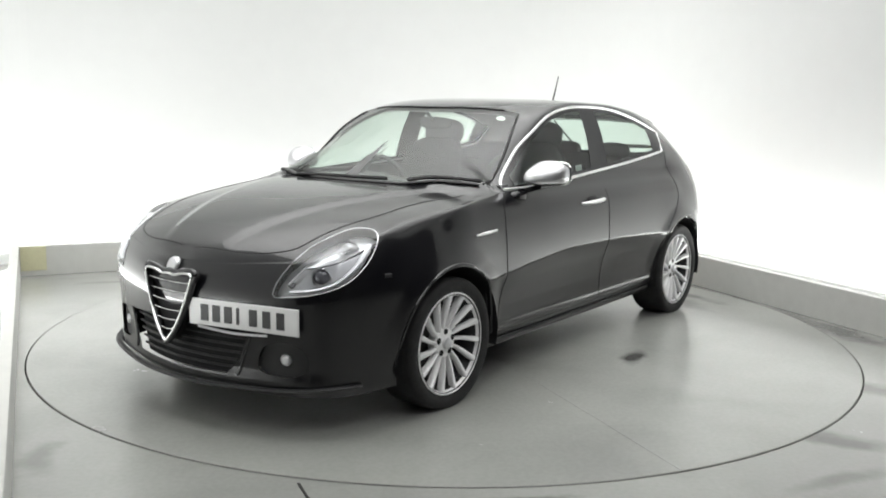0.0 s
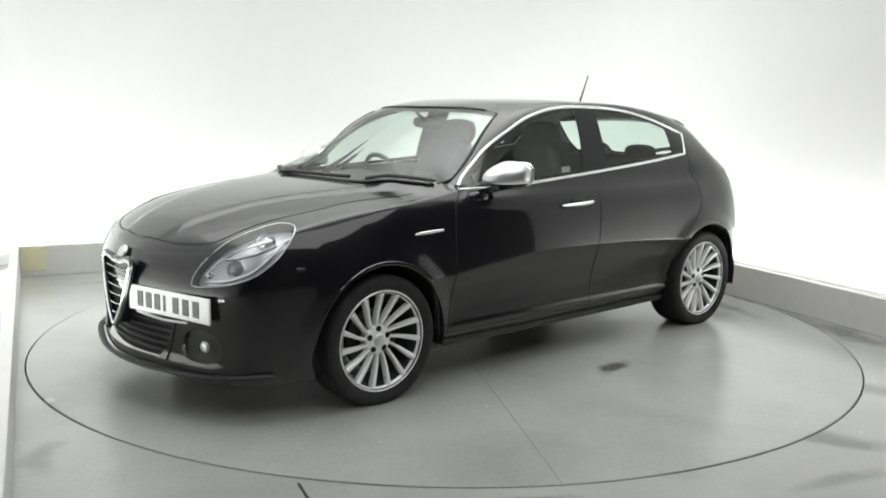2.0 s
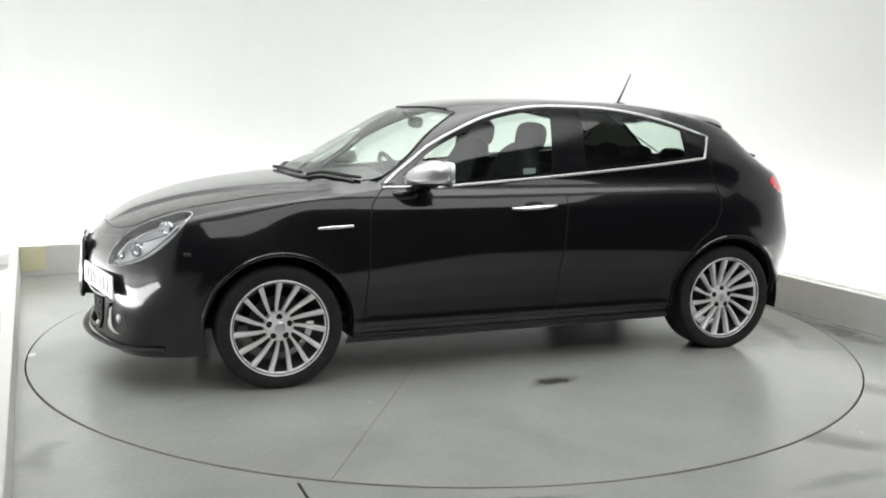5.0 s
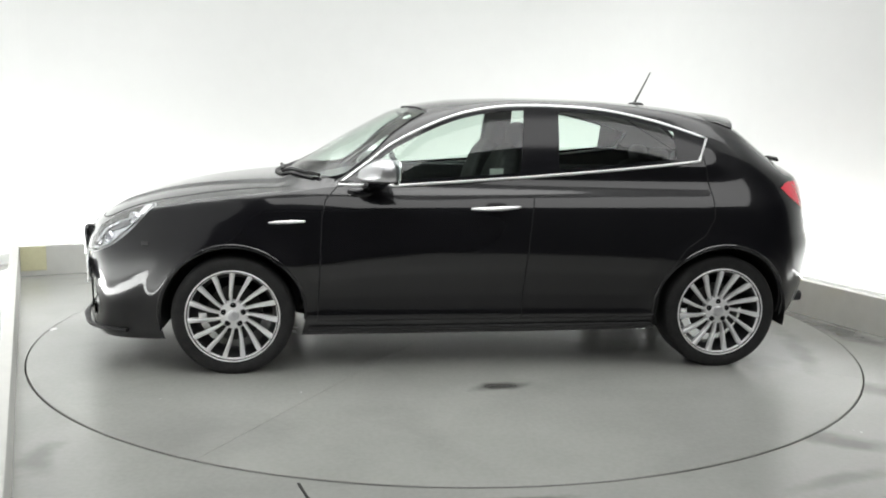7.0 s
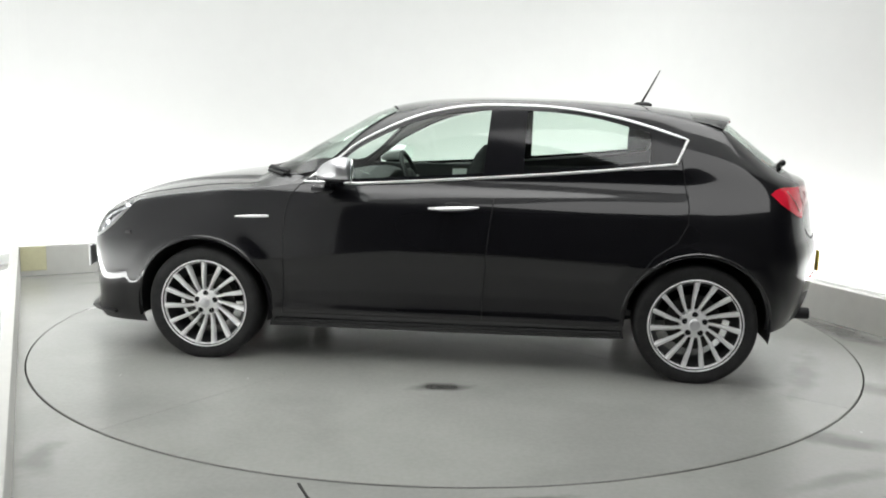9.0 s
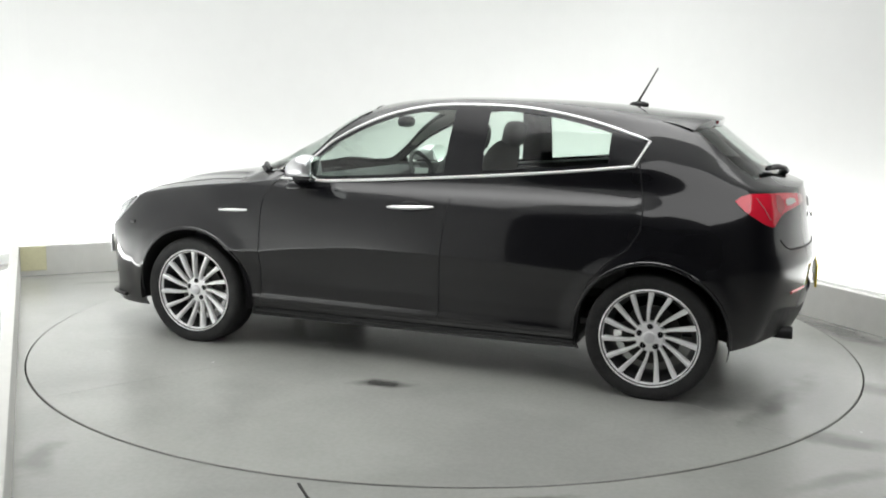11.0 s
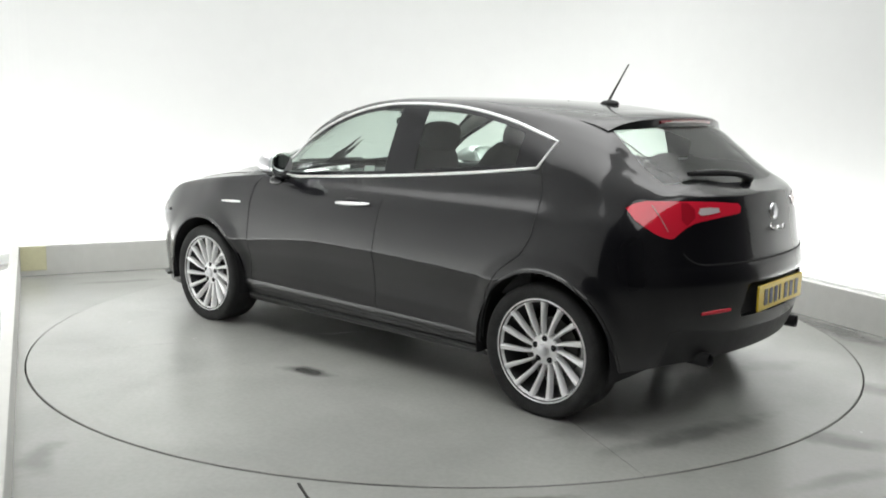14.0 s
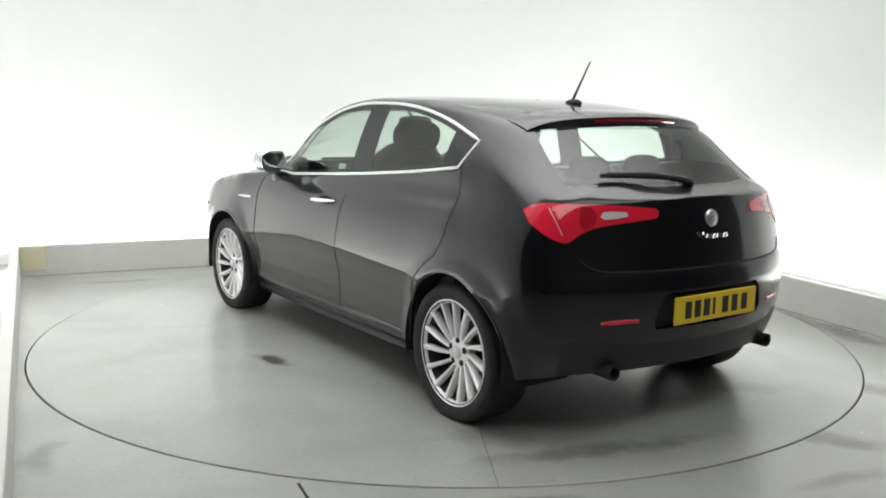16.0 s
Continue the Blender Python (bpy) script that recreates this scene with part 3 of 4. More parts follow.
def shrunk(poly, d):
    """The outline moved inwards by d."""
    n, out = len(poly), []
    area = sum(poly[i - 1][0] * poly[i][1] - poly[i][0] * poly[i - 1][1] for i in range(n))
    s = 1 if area > 0 else -1
    for i in range(n):
        p, q, r = Vector(poly[i - 1]), Vector(poly[i]), Vector(poly[(i + 1) % n])
        a, b = (q - p).normalized(), (r - q).normalized()
        na, nb = Vector((-a.y, a.x)) * s, Vector((-b.y, b.x)) * s
        m = (na + nb)
        m = m / max(m.length_squared / 2, 0.6)
        out.append(tuple(q + m * d))
    return out


def clipped(poly, a, b):
    """The part of an outline left of the line from a to b."""
    out, n = [], len(poly)
    side = [(b[0] - a[0]) * (p[1] - a[1]) - (b[1] - a[1]) * (p[0] - a[0]) for p in poly]
    for i in range(n):
        if side[i - 1] * side[i] < 0:
            t = side[i - 1] / (side[i - 1] - side[i])
            out.append((poly[i - 1][0] + t * (poly[i][0] - poly[i - 1][0]), poly[i - 1][1] + t * (poly[i][1] - poly[i - 1][1])))
        if side[i] >= 0:
            out.append(poly[i])
    return out


DLO = curve2([(0.775, 0.985), (0.61, 1.105), (0.47, 1.21), (0.22, 1.33), (0.0, 1.39), (-0.24, 1.412), (-0.62, 1.40), (-0.95, 1.342), (-1.25, 1.25)], 5) + \
      curve2([(-1.19, 1.127), (-0.77, 1.08), (-0.19, 1.03), (0.47, 0.985)], 5)
PANE = shrunk(DLO, 0.026)
PANE_F = clipped(clipped(PANE, (0.66, 0.9), (0.60, 1.6)), (-0.235, 1.5), (-0.185, 0.9))
PANE_R = clipped(clipped(PANE, (-0.405, 0.9), (-0.42, 1.5)), (-1.06, 1.5), (-1.06, 0.9))
SCREEN = curve2([(1.12, -0.05), (1.12, 0.05), (1.09, 0.30), (1.0, 0.55), (0.88, 0.69)])[4:] + \
         curve2([(0.81, 0.692), (0.61, 0.645), (0.45, 0.60), (0.29, 0.55)]) + curve2([(0.31, 0.50), (0.375, 0.25), (0.40, -0.05)])
REARGLASS = [(-1.475, -0.05), (-1.47, 0.30), (-1.445, 0.46), (-1.42, 0.535), (-1.52, 0.565), (-1.65, 0.59), (-1.745, 0.59), (-1.80, 0.48), (-1.86, 0.25), (-1.875, -0.05)]
HEADLAMP = curve2([(-1.115, 0.617), (-1.075, 0.70), (-0.98, 0.79), (-0.865, 0.845), (-0.77, 0.872), (-0.69, 0.866), (-0.685, 0.825), (-0.73, 0.745), (-0.815, 0.672), (-0.935, 0.630), (-1.055, 0.612)], 3, True)
TAILLAMP = [(-0.635, 0.985), (-0.67, 1.006)] + curve2([(-0.716, 1.017), (-0.897, 1.016), (-1.033, 1.010), (-1.165, 0.998)], 3) + [(-1.18, 0.985), (-1.178, 0.962)] + \
    curve2([(-1.165, 0.955), (-1.05, 0.942), (-0.924, 0.922), (-0.86, 0.89), (-0.825, 0.865), (-0.79, 0.868), (-0.737, 0.889), (-0.664, 0.939)], 3)
BONNET = [(2.112, -0.03)] + curve2([(2.112, 0.045), (2.084, 0.277), (2.034, 0.436), (1.964, 0.534), (1.832, 0.575), (1.611, 0.632), (1.304, 0.650), (1.03, 0.715)]) + [(0.93, 0.70), (1.03, 0.545), (1.115, 0.30), (1.14, -0.03)]
DOOR_F = [(-0.25, 1.06), (-0.262, 0.93), (-0.24, 0.75), (-0.225, 0.60), (-0.212, 0.40), (-0.21, 0.275), (0.885, 0.268), (0.872, 0.45), (0.864, 0.65), (0.858, 0.82), (0.84, 0.91), (0.79, 0.97), (0.74, 1.00)]
DOOR_R = [(-1.215, 1.15), (-1.232, 1.05), (-1.252, 0.93), (-1.25, 0.83), (-1.20, 0.74), (-1.09, 0.66), (-1.00, 0.54), (-0.965, 0.40), (-0.95, 0.28), (-0.21, 0.275), (-0.212, 0.40), (-0.225, 0.60), (-0.24, 0.75), (-0.262, 0.93), (-0.25, 1.06)]
TAILGATE = [(-0.04, 0.742)] + curve2([(0.20, 0.742), (0.45, 0.744), (0.58, 0.752), (0.645, 0.80), (0.655, 0.88)], 3) + [(0.64, 0.95), (0.625, 1.03), (0.60, 1.10), (0.575, 1.2), (0.56, 1.30), (-0.04, 1.34)]
DIFFUSER = [(-0.04, 0.18), (0.70, 0.18), (0.70, 0.46), (0.66, 0.468), (0.56, 0.462), (0.42, 0.44), (-0.04, 0.43)]
RECESS = [(-0.04, 0.497), (0.33, 0.497), (0.345, 0.53), (0.325, 0.61), (0.29, 0.652), (-0.04, 0.652)]
INTAKE = [(-0.04, 0.25), (0.30, 0.252), (0.345, 0.30), (0.40, 0.425), (0.25, 0.44), (-0.04, 0.44)]
FOGPOD = curve2([(0.45, 0.285), (0.47, 0.385), (0.56, 0.415), (0.64, 0.385), (0.655, 0.30), (0.58, 0.265)], 3, True)


def strip_of(view, pts, width, lift, name, material, closed=False):
    """A raised strip that lies on the skin along a line."""
    fine = []
    for a, b in zip(pts, pts[1:]):
        k = max(1, int(math.hypot(b[0] - a[0], b[1] - a[1]) / 0.012))
        fine += [(a[0] + (b[0] - a[0]) * i / k, a[1] + (b[1] - a[1]) * i / k) for i in range(k)]
    line = on_skin(view, fine + [pts[-1]], lift)
    return tube_bm([p for p, n in line], width, 6, closed, 0.6, [n for p, n in line])


def mirrored(bm):
    b = bm.copy()
    for v in b.verts:
        v.co.y = -v.co.y
    bmesh.ops.reverse_faces(b, faces=b.faces[:])
    return b


def build_car():
    root = new("car")
    tagged(root, "glossy black five-door hatchback car with silver multi-spoke wheels", "car")
    hold = Matrix.Translation((OX, OY - 0.015, 0)) @ Matrix.Diagonal((1, 1.017, 1, 1))

    def add(name, bm, material=None, label="", parent=None, smooth=True):
        ob = part(name, bm, material, parent or root, label, smooth)
        if parent is None:
            ob.matrix_basis = hold
        return ob

    def both(name, bm, material, label="", parents=(None, None)):
        a = bm.copy()
        one = add(name, a, material, label, parents[0])
        two = add(name, mirrored(bm), material, label, parents[1])
        bm.free()
        return one, two

    bm = HALF

    def take(view, poly, facing=0.1):
        return cut(bm, view, poly, facing)

    def drop(fs):
        bmesh.ops.delete(bm, geom=list(set(fs)), context="FACES")

    drop(take(SIDE, circle(AXLE, HUB_Z, 0.368, 64)))
    drop(take(SIDE, circle(-AXLE, HUB_Z, 0.368, 64)))
    panes = []
    for poly, nm in ((PANE_F, "front_side_window"), (PANE_R, "rear_side_window")):
        fs = take(SIDE, poly)
        panes += [(nm, m) for m in faces_mesh(nm, fs, LAY, M["glass"], True, -0.003)]
        drop(fs)
    fs = take(SIDE, DLO)
    pillars = faces_mesh("window_pillar", fs, LAY, M["trim"], True)
    drop(fs)
    fs = take(ABOVE, SCREEN)
    screen = faces_mesh("windscreen", fs, LAY, M["glass"], "join", -0.002)
    drop(fs)
    fs = take(ABOVE, REARGLASS)
    rear = faces_mesh("rear_window", fs, LAY, M["glass"], "join", -0.002)
    drop(fs)
    fs = take(CORNER_F, HEADLAMP)
    lens = faces_mesh("headlamp", fs, LAY, M["lens"], True, 0.001)
    house = faces_mesh("housing", fs, LAY, M["lampblack"], True, -0.045)
    drop(fs)
    fs = take(CORNER_R, TAILLAMP)
    tails = faces_mesh("tail_lamp", fs, LAY, M["red"], True, 0.003)
    drop(fs)
    fs = take(AHEAD, INTAKE)
    intake = faces_mesh("intake", fs, LAY, M["seam"], "join", -0.035)
    drop(fs)
    fs = take(AHEAD, FOGPOD)
    pods = faces_mesh("fog_pod", fs, LAY, M["plastic"], True, -0.018)
    drop(fs)
    fs = take(BEHIND, RECESS)
    recess = faces_mesh("plate_recess", fs, LAY, M["seam"], "join", -0.022)
    drop(fs)
    fs = take(BEHIND, DIFFUSER)
    diff = faces_mesh("diffuser", fs, LAY, M["plastic"], "join")
    drop(fs)
    # lining before the panels are taken out
    fs = [f for f in bm.faces if -1.95 < f.calc_center_median().x < 1.02 and f.calc_center_median().z > 0.28]
    roof = [f for f in fs if f.normal.z > 0.45 and f.calc_center_median().z > 1.15]
    headliner = faces_mesh("headliner", roof, LAY, M["headliner"], "join", -0.028)
    roof = set(roof)
    lining = faces_mesh("cabin_lining", [f for f in fs if f not in roof], LAY, M["lining"], "join", -0.028)
    fs = take(ABOVE, BONNET)
    bonnet = faces_mesh("bonnet", fs, LAY, M["paint"], "join")
    drop(fs)
    doors = []
    for poly, nm in ((DOOR_F, "front_door"), (DOOR_R, "rear_door")):
        fs = take(SIDE, poly)
        doors.append([(nm, m) for m in faces_mesh(nm, fs, LAY, M["paint"], True)])
        drop(fs)
    fs = take(BEHIND, TAILGATE)
    gate = faces_mesh("tailgate", fs, LAY, M["paint"], "join")
    drop(fs)
    fs = [f for f in bm.faces if f.calc_center_median().x > 1.55 and f.normal.x > 0.05 and f.calc_center_median().z < 0.80]
    bump_f = faces_mesh("front_bumper", fs, LAY, M["paint"], "join")
    drop(fs)
    body = add("body", faces_mesh("body", bm.faces[:], LAY, M["paint"], "join"), None, "glossy black painted body shell")
    add("front_bumper", bump_f)
    bonnet = add("bonnet", bonnet)
    gate = add("tailgate", gate)
    add("cabin_lining", lining, None, "dark cabin lining")
    add("headliner", headliner, None, "pale grey cloth headliner")
    add("intake", intake)
    add("plate_recess", recess)
    add("diffuser", diff, None, "black plastic lower rear bumper")
    for m in pillars:
        add("window_pillar", m, None, "gloss black window pillar")
    for nm, m in panes:
        add(nm, m, None, "clear faintly green glass")
    add("windscreen", screen)
    add("rear_window", rear)
    fd = [add("front_door", m) for nm, m in doors[0]]
    rd = [add("rear_door", m) for nm, m in doors[1]]
    lamps_f = [add("headlamp", m, None, "clear headlamp with silver reflectors") for m in lens]
    lamps_r = [add("tail_lamp", m, None, "glossy red tail lamp") for m in tails]
    for m in pods:
        add("fog_pod", m, None, "black fog lamp surround")
    for ob, m in zip(lamps_f, house):
        add("housing", m, None, "", ob)

    # panel gaps
    def gap(view, pts, parents=(None, None), w=0.0032):
        both("panel_gap", strip_of(view, pts, w, 0.0004, "panel_gap", M["seam"]), M["seam"], "", parents)

    gap(ABOVE, BONNET[1:-4])
    gap(SIDE, [DOOR_F[i] for i in range(1, 6)], fd)
    gap(SIDE, DOOR_F[6:13], fd)
    gap(SIDE, [(0.885, 0.268), (0.4, 0.272), (-0.21, 0.275), (-0.6, 0.277), (-0.95, 0.28)])
    gap(SIDE, DOOR_R[0:9], rd)
    gap(BEHIND, TAILGATE[:11], w=0.0045)
    gap(CORNER_F, [HEADLAMP[-1]] + HEADLAMP)
    # window surround
    line = on_skin(SIDE, DLO, 0.002)
    both("window_trim", tube_bm([p for p, n in line], 0.0080, 8, True, 0.8, [n for p, n in line]), M["bright"], "bright chrome window surround")
    # arch lips
    for ax in (AXLE, -AXLE):
        arc = [(ax + 0.374 * math.cos(radians(a)), HUB_Z + 0.374 * math.sin(radians(a))) for a in range(-4, 185, 4)]
        both("arch_lip", strip_of(SIDE, arc, 0.010, -0.001, "arch_lip", M["paint"]), M["paint"])
        well = bmesh.new()
        rows = []
        for a in range(-12, 193, 6):
            c, s = math.cos(radians(a)), math.sin(radians(a))
            rows.append([well.verts.new((ax + r * c, y, HUB_Z + r * s)) for r, y in ((0.370, 0.872), (0.375, 0.80), (0.375, 0.50), (0.05, 0.48))])
        for p, q in zip(rows, rows[1:]):
            for k in range(3):
                well.faces.new((p[k], p[k + 1], q[k + 1], q[k]))
        both("wheel_well", well, M["seam"])
    add("underbody", underbody_bm(), M["plastic"])
    side_details(add, both, fd)
    front_details(add, both, lamps_f)
    rear_details(add, both, lamps_r, gate)
    top_details(add, both)
    cabin(add, both)
    build_wheels(root, hold)
    return root


def underbody_bm():
    bm = box_bm(0, 0, 0.235, 1.90, 1.46, 0.05, 0.01)
    for cx, sx in ((1.80, 0.30), (-1.72, 0.16)):
        b = box_bm(cx, 0, 0.245 if cx > 0 else 0.33, sx, 1.10, 0.05, 0.01)
        me = bpy.data.meshes.new("pan")
        b.to_mesh(me)
        b.free()
        bm.from_mesh(me)
    b = box_bm(0.12, 0, 0.26, 3.3, 0.94, 0.05, 0.01)
    me = bpy.data.meshes.new("pan")
    b.to_mesh(me)
    b.free()
    bm.from_mesh(me)
    return bm


def loft_bm(sections, closed=True, caps=True):
    bm = bmesh.new()
    rings = [[bm.verts.new(p) for p in s] for s in sections]
    n = len(rings[0])
    for a, b in zip(rings, rings[1:]):
        for k in range(n if closed else n - 1):
            bm.faces.new((a[k], a[(k + 1) % n], b[(k + 1) % n], b[k]))
    if caps:
        bm.faces.new(rings[0][::-1])
        bm.faces.new(rings[-1])
    bmesh.ops.recalc_face_normals(bm, faces=bm.faces[:])
    return bm


def pillow_bm(c, sx, sy, sz, p=3.0, n=16):
    """A rounded block (superellipsoid)."""
    bm = bmesh.new()
    bmesh.ops.create_uvsphere(bm, u_segments=n * 2, v_segments=n, radius=1)
    for v in bm.verts:
        q = v.co
        k = (abs(q.x) ** p + abs(q.y) ** p + abs(q.z) ** p) ** (1 / p)
        q = q / k
        v.co = Vector((c[0] + q.x * sx, c[1] + q.y * sy, c[2] + q.z * sz))
    return bm


def side_details(add, both, fd):
    # door handle: bowed chrome bar before a dark cup
    cup = pillow_bm((-0.055, 0.846, 0.882), 0.060, 0.016, 0.026, 2.4, 10)
    both("handle_cup", cup, M["seam"], "", fd)
    pts, rad = [], []
    for k in range(13):
        t = k / 12
        pts.append((0.078 - 0.262 * t, 0.850 + 0.030 * math.sin(math.pi * t) ** 0.6, 0.872 + 0.012 * t))
        rad.append(0.006 + 0.009 * math.sin(math.pi * t) ** 0.5)
    both("door_handle", tube_bm(pts, rad, 10, False, 0.7, [Vector((0, 0.3, 1))] * 13), M["bright"], "chrome door handle", fd)
    # small bright strip on the front wing
    line = on_skin(SIDE, [(1.128, 0.797), (1.08, 0.799), (1.02, 0.801), (0.945, 0.804)], 0.004)
    both("wing_badge", tube_bm([p for p, n in line], [0.004, 0.007, 0.008, 0.006], 6, False, 0.5, [n for p, n in line]), M["bright"], "slim chrome strip")
    # side repeater
    line = on_skin(SIDE, [(1.765, 0.69), (1.73, 0.69)], 0.002)
    both("marker_lamp", tube_bm([p for p, n in line], 0.009, 8, False, 0.6, [n for p, n in line]), M["plastic"])
    # mirror: dark foot, two-tone shell, glass
    foot = loft_bm([[(x + dx, y, z + dz) for dx, dz in ((-0.05, -0.012), (0.05, -0.016), (0.05, 0.012), (-0.05, 0.016))] for x, y, z in ((0.60, 0.755, 0.968), (0.60, 0.80, 0.975), (0.59, 0.85, 0.990), (0.57, 0.90, 1.008))])
    both("mirror_foot", foot, M["trim"])
    both("mirror_base", pillow_bm((0.66, 0.775, 0.945), 0.075, 0.045, 0.032, 2.5, 10), M["trim"])
    cap = bmesh.new()
    bmesh.ops.create_uvsphere(cap, u_segments=36, v_segments=20, radius=1)
    low = cap.copy()
    for b, up in ((cap, True), (low, False)):
        kill = [v for v in b.verts if (v.co.z < -0.62 if up else v.co.z > -0.50)]
        bmesh.ops.delete(b, geom=kill, context="VERTS")
        for v in b.verts:
            q = v.co.copy()
            k = (abs(q.x) ** 2.6 + abs(q.y) ** 2.6 + abs(q.z) ** 2.6) ** (1 / 2.6)
            q /= k
            s = 1.0 if up else 0.985
            x = max(q.x, -0.62) if q.x < 0 else q.x
            f = max(x, 0.0)
            v.co = Vector((0.550 + (0.125 if x > 0 else 0.104) * x * s * (1 - 0.12 * q.z), 0.900 + 0.098 * q.y * s * (1 - 0.30 * f) - 0.045 * f ** 1.5,
                           1.056 + (0.076 if q.z > 0 else 0.054) * q.z * s * (1 - 0.30 * f) - 0.012 * f))
    both("mirror_cap", cap, M["satin"], "satin silver mirror cap")
    both("mirror_shell", low, M["plastic"])
    glass = pillow_bm((0, 0, 0), 0.008, 0.088, 0.064, 3.2, 14)
    glass.transform(Matrix.Translation((0.482, 0.900, 1.063)) @ pose(0, 0, 0, 0, -4, 14))
    both("mirror_glass", glass, M["mirror"])
    # sill step under the doors
    line = on_skin(SIDE, [(0.93, 0.225), (0.4, 0.225), (-0.2, 0.23), (-0.94, 0.237)], 0.004)
    both("sill_strip", tube_bm([p for p, n in line], 0.012, 8, False, 0.7, [n for p, n in line]), M["plastic"])
    # paper card inside the left front window
    c = on_skin(SIDE, [(-0.105, 1.036), (-0.03, 1.033), (-0.032, 1.078), (-0.107, 1.081)], -0.012)
    bm = bmesh.new()
    bm.faces.new([bm.verts.new(p) for p, n in c])
    bmesh.ops.solidify(bm, geom=bm.faces[:], thickness=0.001)
    add("window_card", bm, M["paper"], "small white paper card in the window", smooth=False)


def shield(y_half, z_top, z_tip):
    """Half outline of the shield grille, top middle round to the tip."""
    return [(0.0, z_top - 0.012), (y_half * 0.25, z_top - 0.016), (y_half * 0.5, z_top - 0.006), (y_half * 0.85, z_top), (y_half, z_top - 0.012),
            (y_half * 0.96, z_top - 0.045), (y_half * 0.72, z_top - 0.145), (y_half * 0.42, z_top - 0.238), (y_half * 0.12, z_tip + 0.013), (0.0, z_tip)]


def front_details(add, both, lamps_f):
    def nose_x(z):
        return 2.228 + 0.030 * (0.66 - z) / 0.36

    half = shield(0.158, 0.672, 0.362)
    full = [(y, z) for y, z in half] + [(-y, z) for y, z in half[-2:0:-1]]
    ring = smoothed([(nose_x(z), y, z) for y, z in full], 3, True)
    grille = add("grille", loft_bm([[(x - 0.012, y * 0.99, 0.50 + (z - 0.50) * 0.99) for x, y, z in ring], [(x - 0.075, y * 1.08, 0.50 + (z - 0.50) * 1.05) for x, y, z in ring]], True, False), M["seam"], "black shield grille with chrome frame and bars")
    back = bmesh.new()
    back.faces.new([back.verts.new((x - 0.030, y, z)) for x, y, z in ring])
    add("grille_back", back, M["seam"], "", grille)
    add("grille_frame", tube_bm(ring, 0.0065, 8, True), M["chrome"], "chrome shield frame", grille)
    add("grille_surround", tube_bm([(x - 0.012, y * 1.09, 0.49 + (z - 0.49) * 1.065) for x, y, z in ring], 0.012, 8, True, 1.0), M["paint"], "", grille)
    for k in range(6):
        z = 0.628 - 0.042 * k
        w = np.interp(z, [0.375, 0.434, 0.527, 0.627, 0.66], [0.019, 0.066, 0.114, 0.152, 0.157]) - 0.008
        pts = [(nose_x(z) - 0.010 + 0.006 * (1 - (t / 4) ** 2), w * t / 4, z - 0.004 * (1 - (t / 4) ** 2)) for t in range(-4, 5)]
        add("grille_bar", tube_bm(pts, 0.0048, 6, False, 0.6), M["chrome"], "", grille)
    # round emblem, plain disc
    e = lathe_bm([(0.001, 0.010), (0.026, 0.010), (0.030, 0.006), (0.036, 0.008), (0.038, 0.0)], 32)
    e.transform(Matrix.Translation((2.196, 0, 0.694)) @ pose(0, 0, 0, 0, -30, 0) @ pose(0, 0, 0, 0, 0, -90))
    add("emblem", e, M["satin"], "round plain silver emblem")
    # plate, bent a little round the bumper
    plate_on(add, "number_plate", (2.208, 0.130), (2.072, 0.654), 0.455, 0.570, 0.016, M["white_plate"], "white number plate with plain dark bars")
    # lamps inside the headlamp
    for k, (ob, sgn) in enumerate(zip(lamps_f, (1, -1))):
        def inner(name, c, r, material, tilt=18, bowl=True):
            prof = [(r, 0.0), (r * 1.08, 0.006), (r * 1.12, -0.004), (r * 1.02, -0.02)] if bowl else [(0.001, r * 0.55), (r * 0.5, r * 0.46), (r * 0.85, r * 0.2), (r, 0.0)]
            b = lathe_bm(prof, 28)
            b.transform(Matrix.Translation((c[0], c[1] * sgn, c[2])) @ pose(0, 0, 0, 0, 0, (-90 + 38) if sgn > 0 else (-90 - 38)))
            add(name, b, material, "", ob)
        inner("projector_ring", (1.965, 0.668, 0.688), 0.036, M["reflector"])
        inner("projector", (1.962, 0.666, 0.688), 0.034, M["glass_ball"], bowl=False)
        inner("reflector_ring", (1.83, 0.690, 0.785), 0.045, M["reflector"])
        inner("reflector_bowl", (1.825, 0.686, 0.785), 0.043, M["reflector"], bowl=False)
        inner("lamp_bulb", (2.035, 0.565, 0.655), 0.018, M["reflector"], bowl=False)
        a = on_skin(CORNER_F, curve2([(-1.06, 0.665), (-0.98, 0.745), (-0.87, 0.80), (-0.78, 0.83)]), -0.022)
        add("light_strip", tube_bm([Vector((p.x, p.y * sgn, p.z)) for p, n in a], 0.009, 6, False, 0.7), M["reflector"], "", ob)
        a = on_skin(CORNER_F, curve2([(-1.05, 0.635), (-0.94, 0.648), (-0.84, 0.685), (-0.76, 0.755), (-0.71, 0.825)]), -0.016)
        add("bezel", tube_bm([Vector((p.x, p.y * sgn, p.z)) for p, n in a], 0.012, 6, False, 0.6), M["satin"], "", ob)
        a = on_skin(CORNER_F, HEADLAMP, 0.001)
        add("rim", tube_bm([Vector((p.x, p.y * sgn, p.z)) for p, n in a], 0.0030, 6, True, 0.7), M["satin"], "", ob)
    # fog lamps
    f = lathe_bm([(0.001, 0.012), (0.014, 0.010), (0.020, 0.003), (0.023, 0.006), (0.026, 0.0), (0.026, -0.03)], 28)
    f.transform(Matrix.Translation((2.060, 0.555, 0.335)) @ pose(0, 0, 0, 0, 0, -90 + 22))
    both("fog_lamp", f, M["satin"], "small round fog lamp")
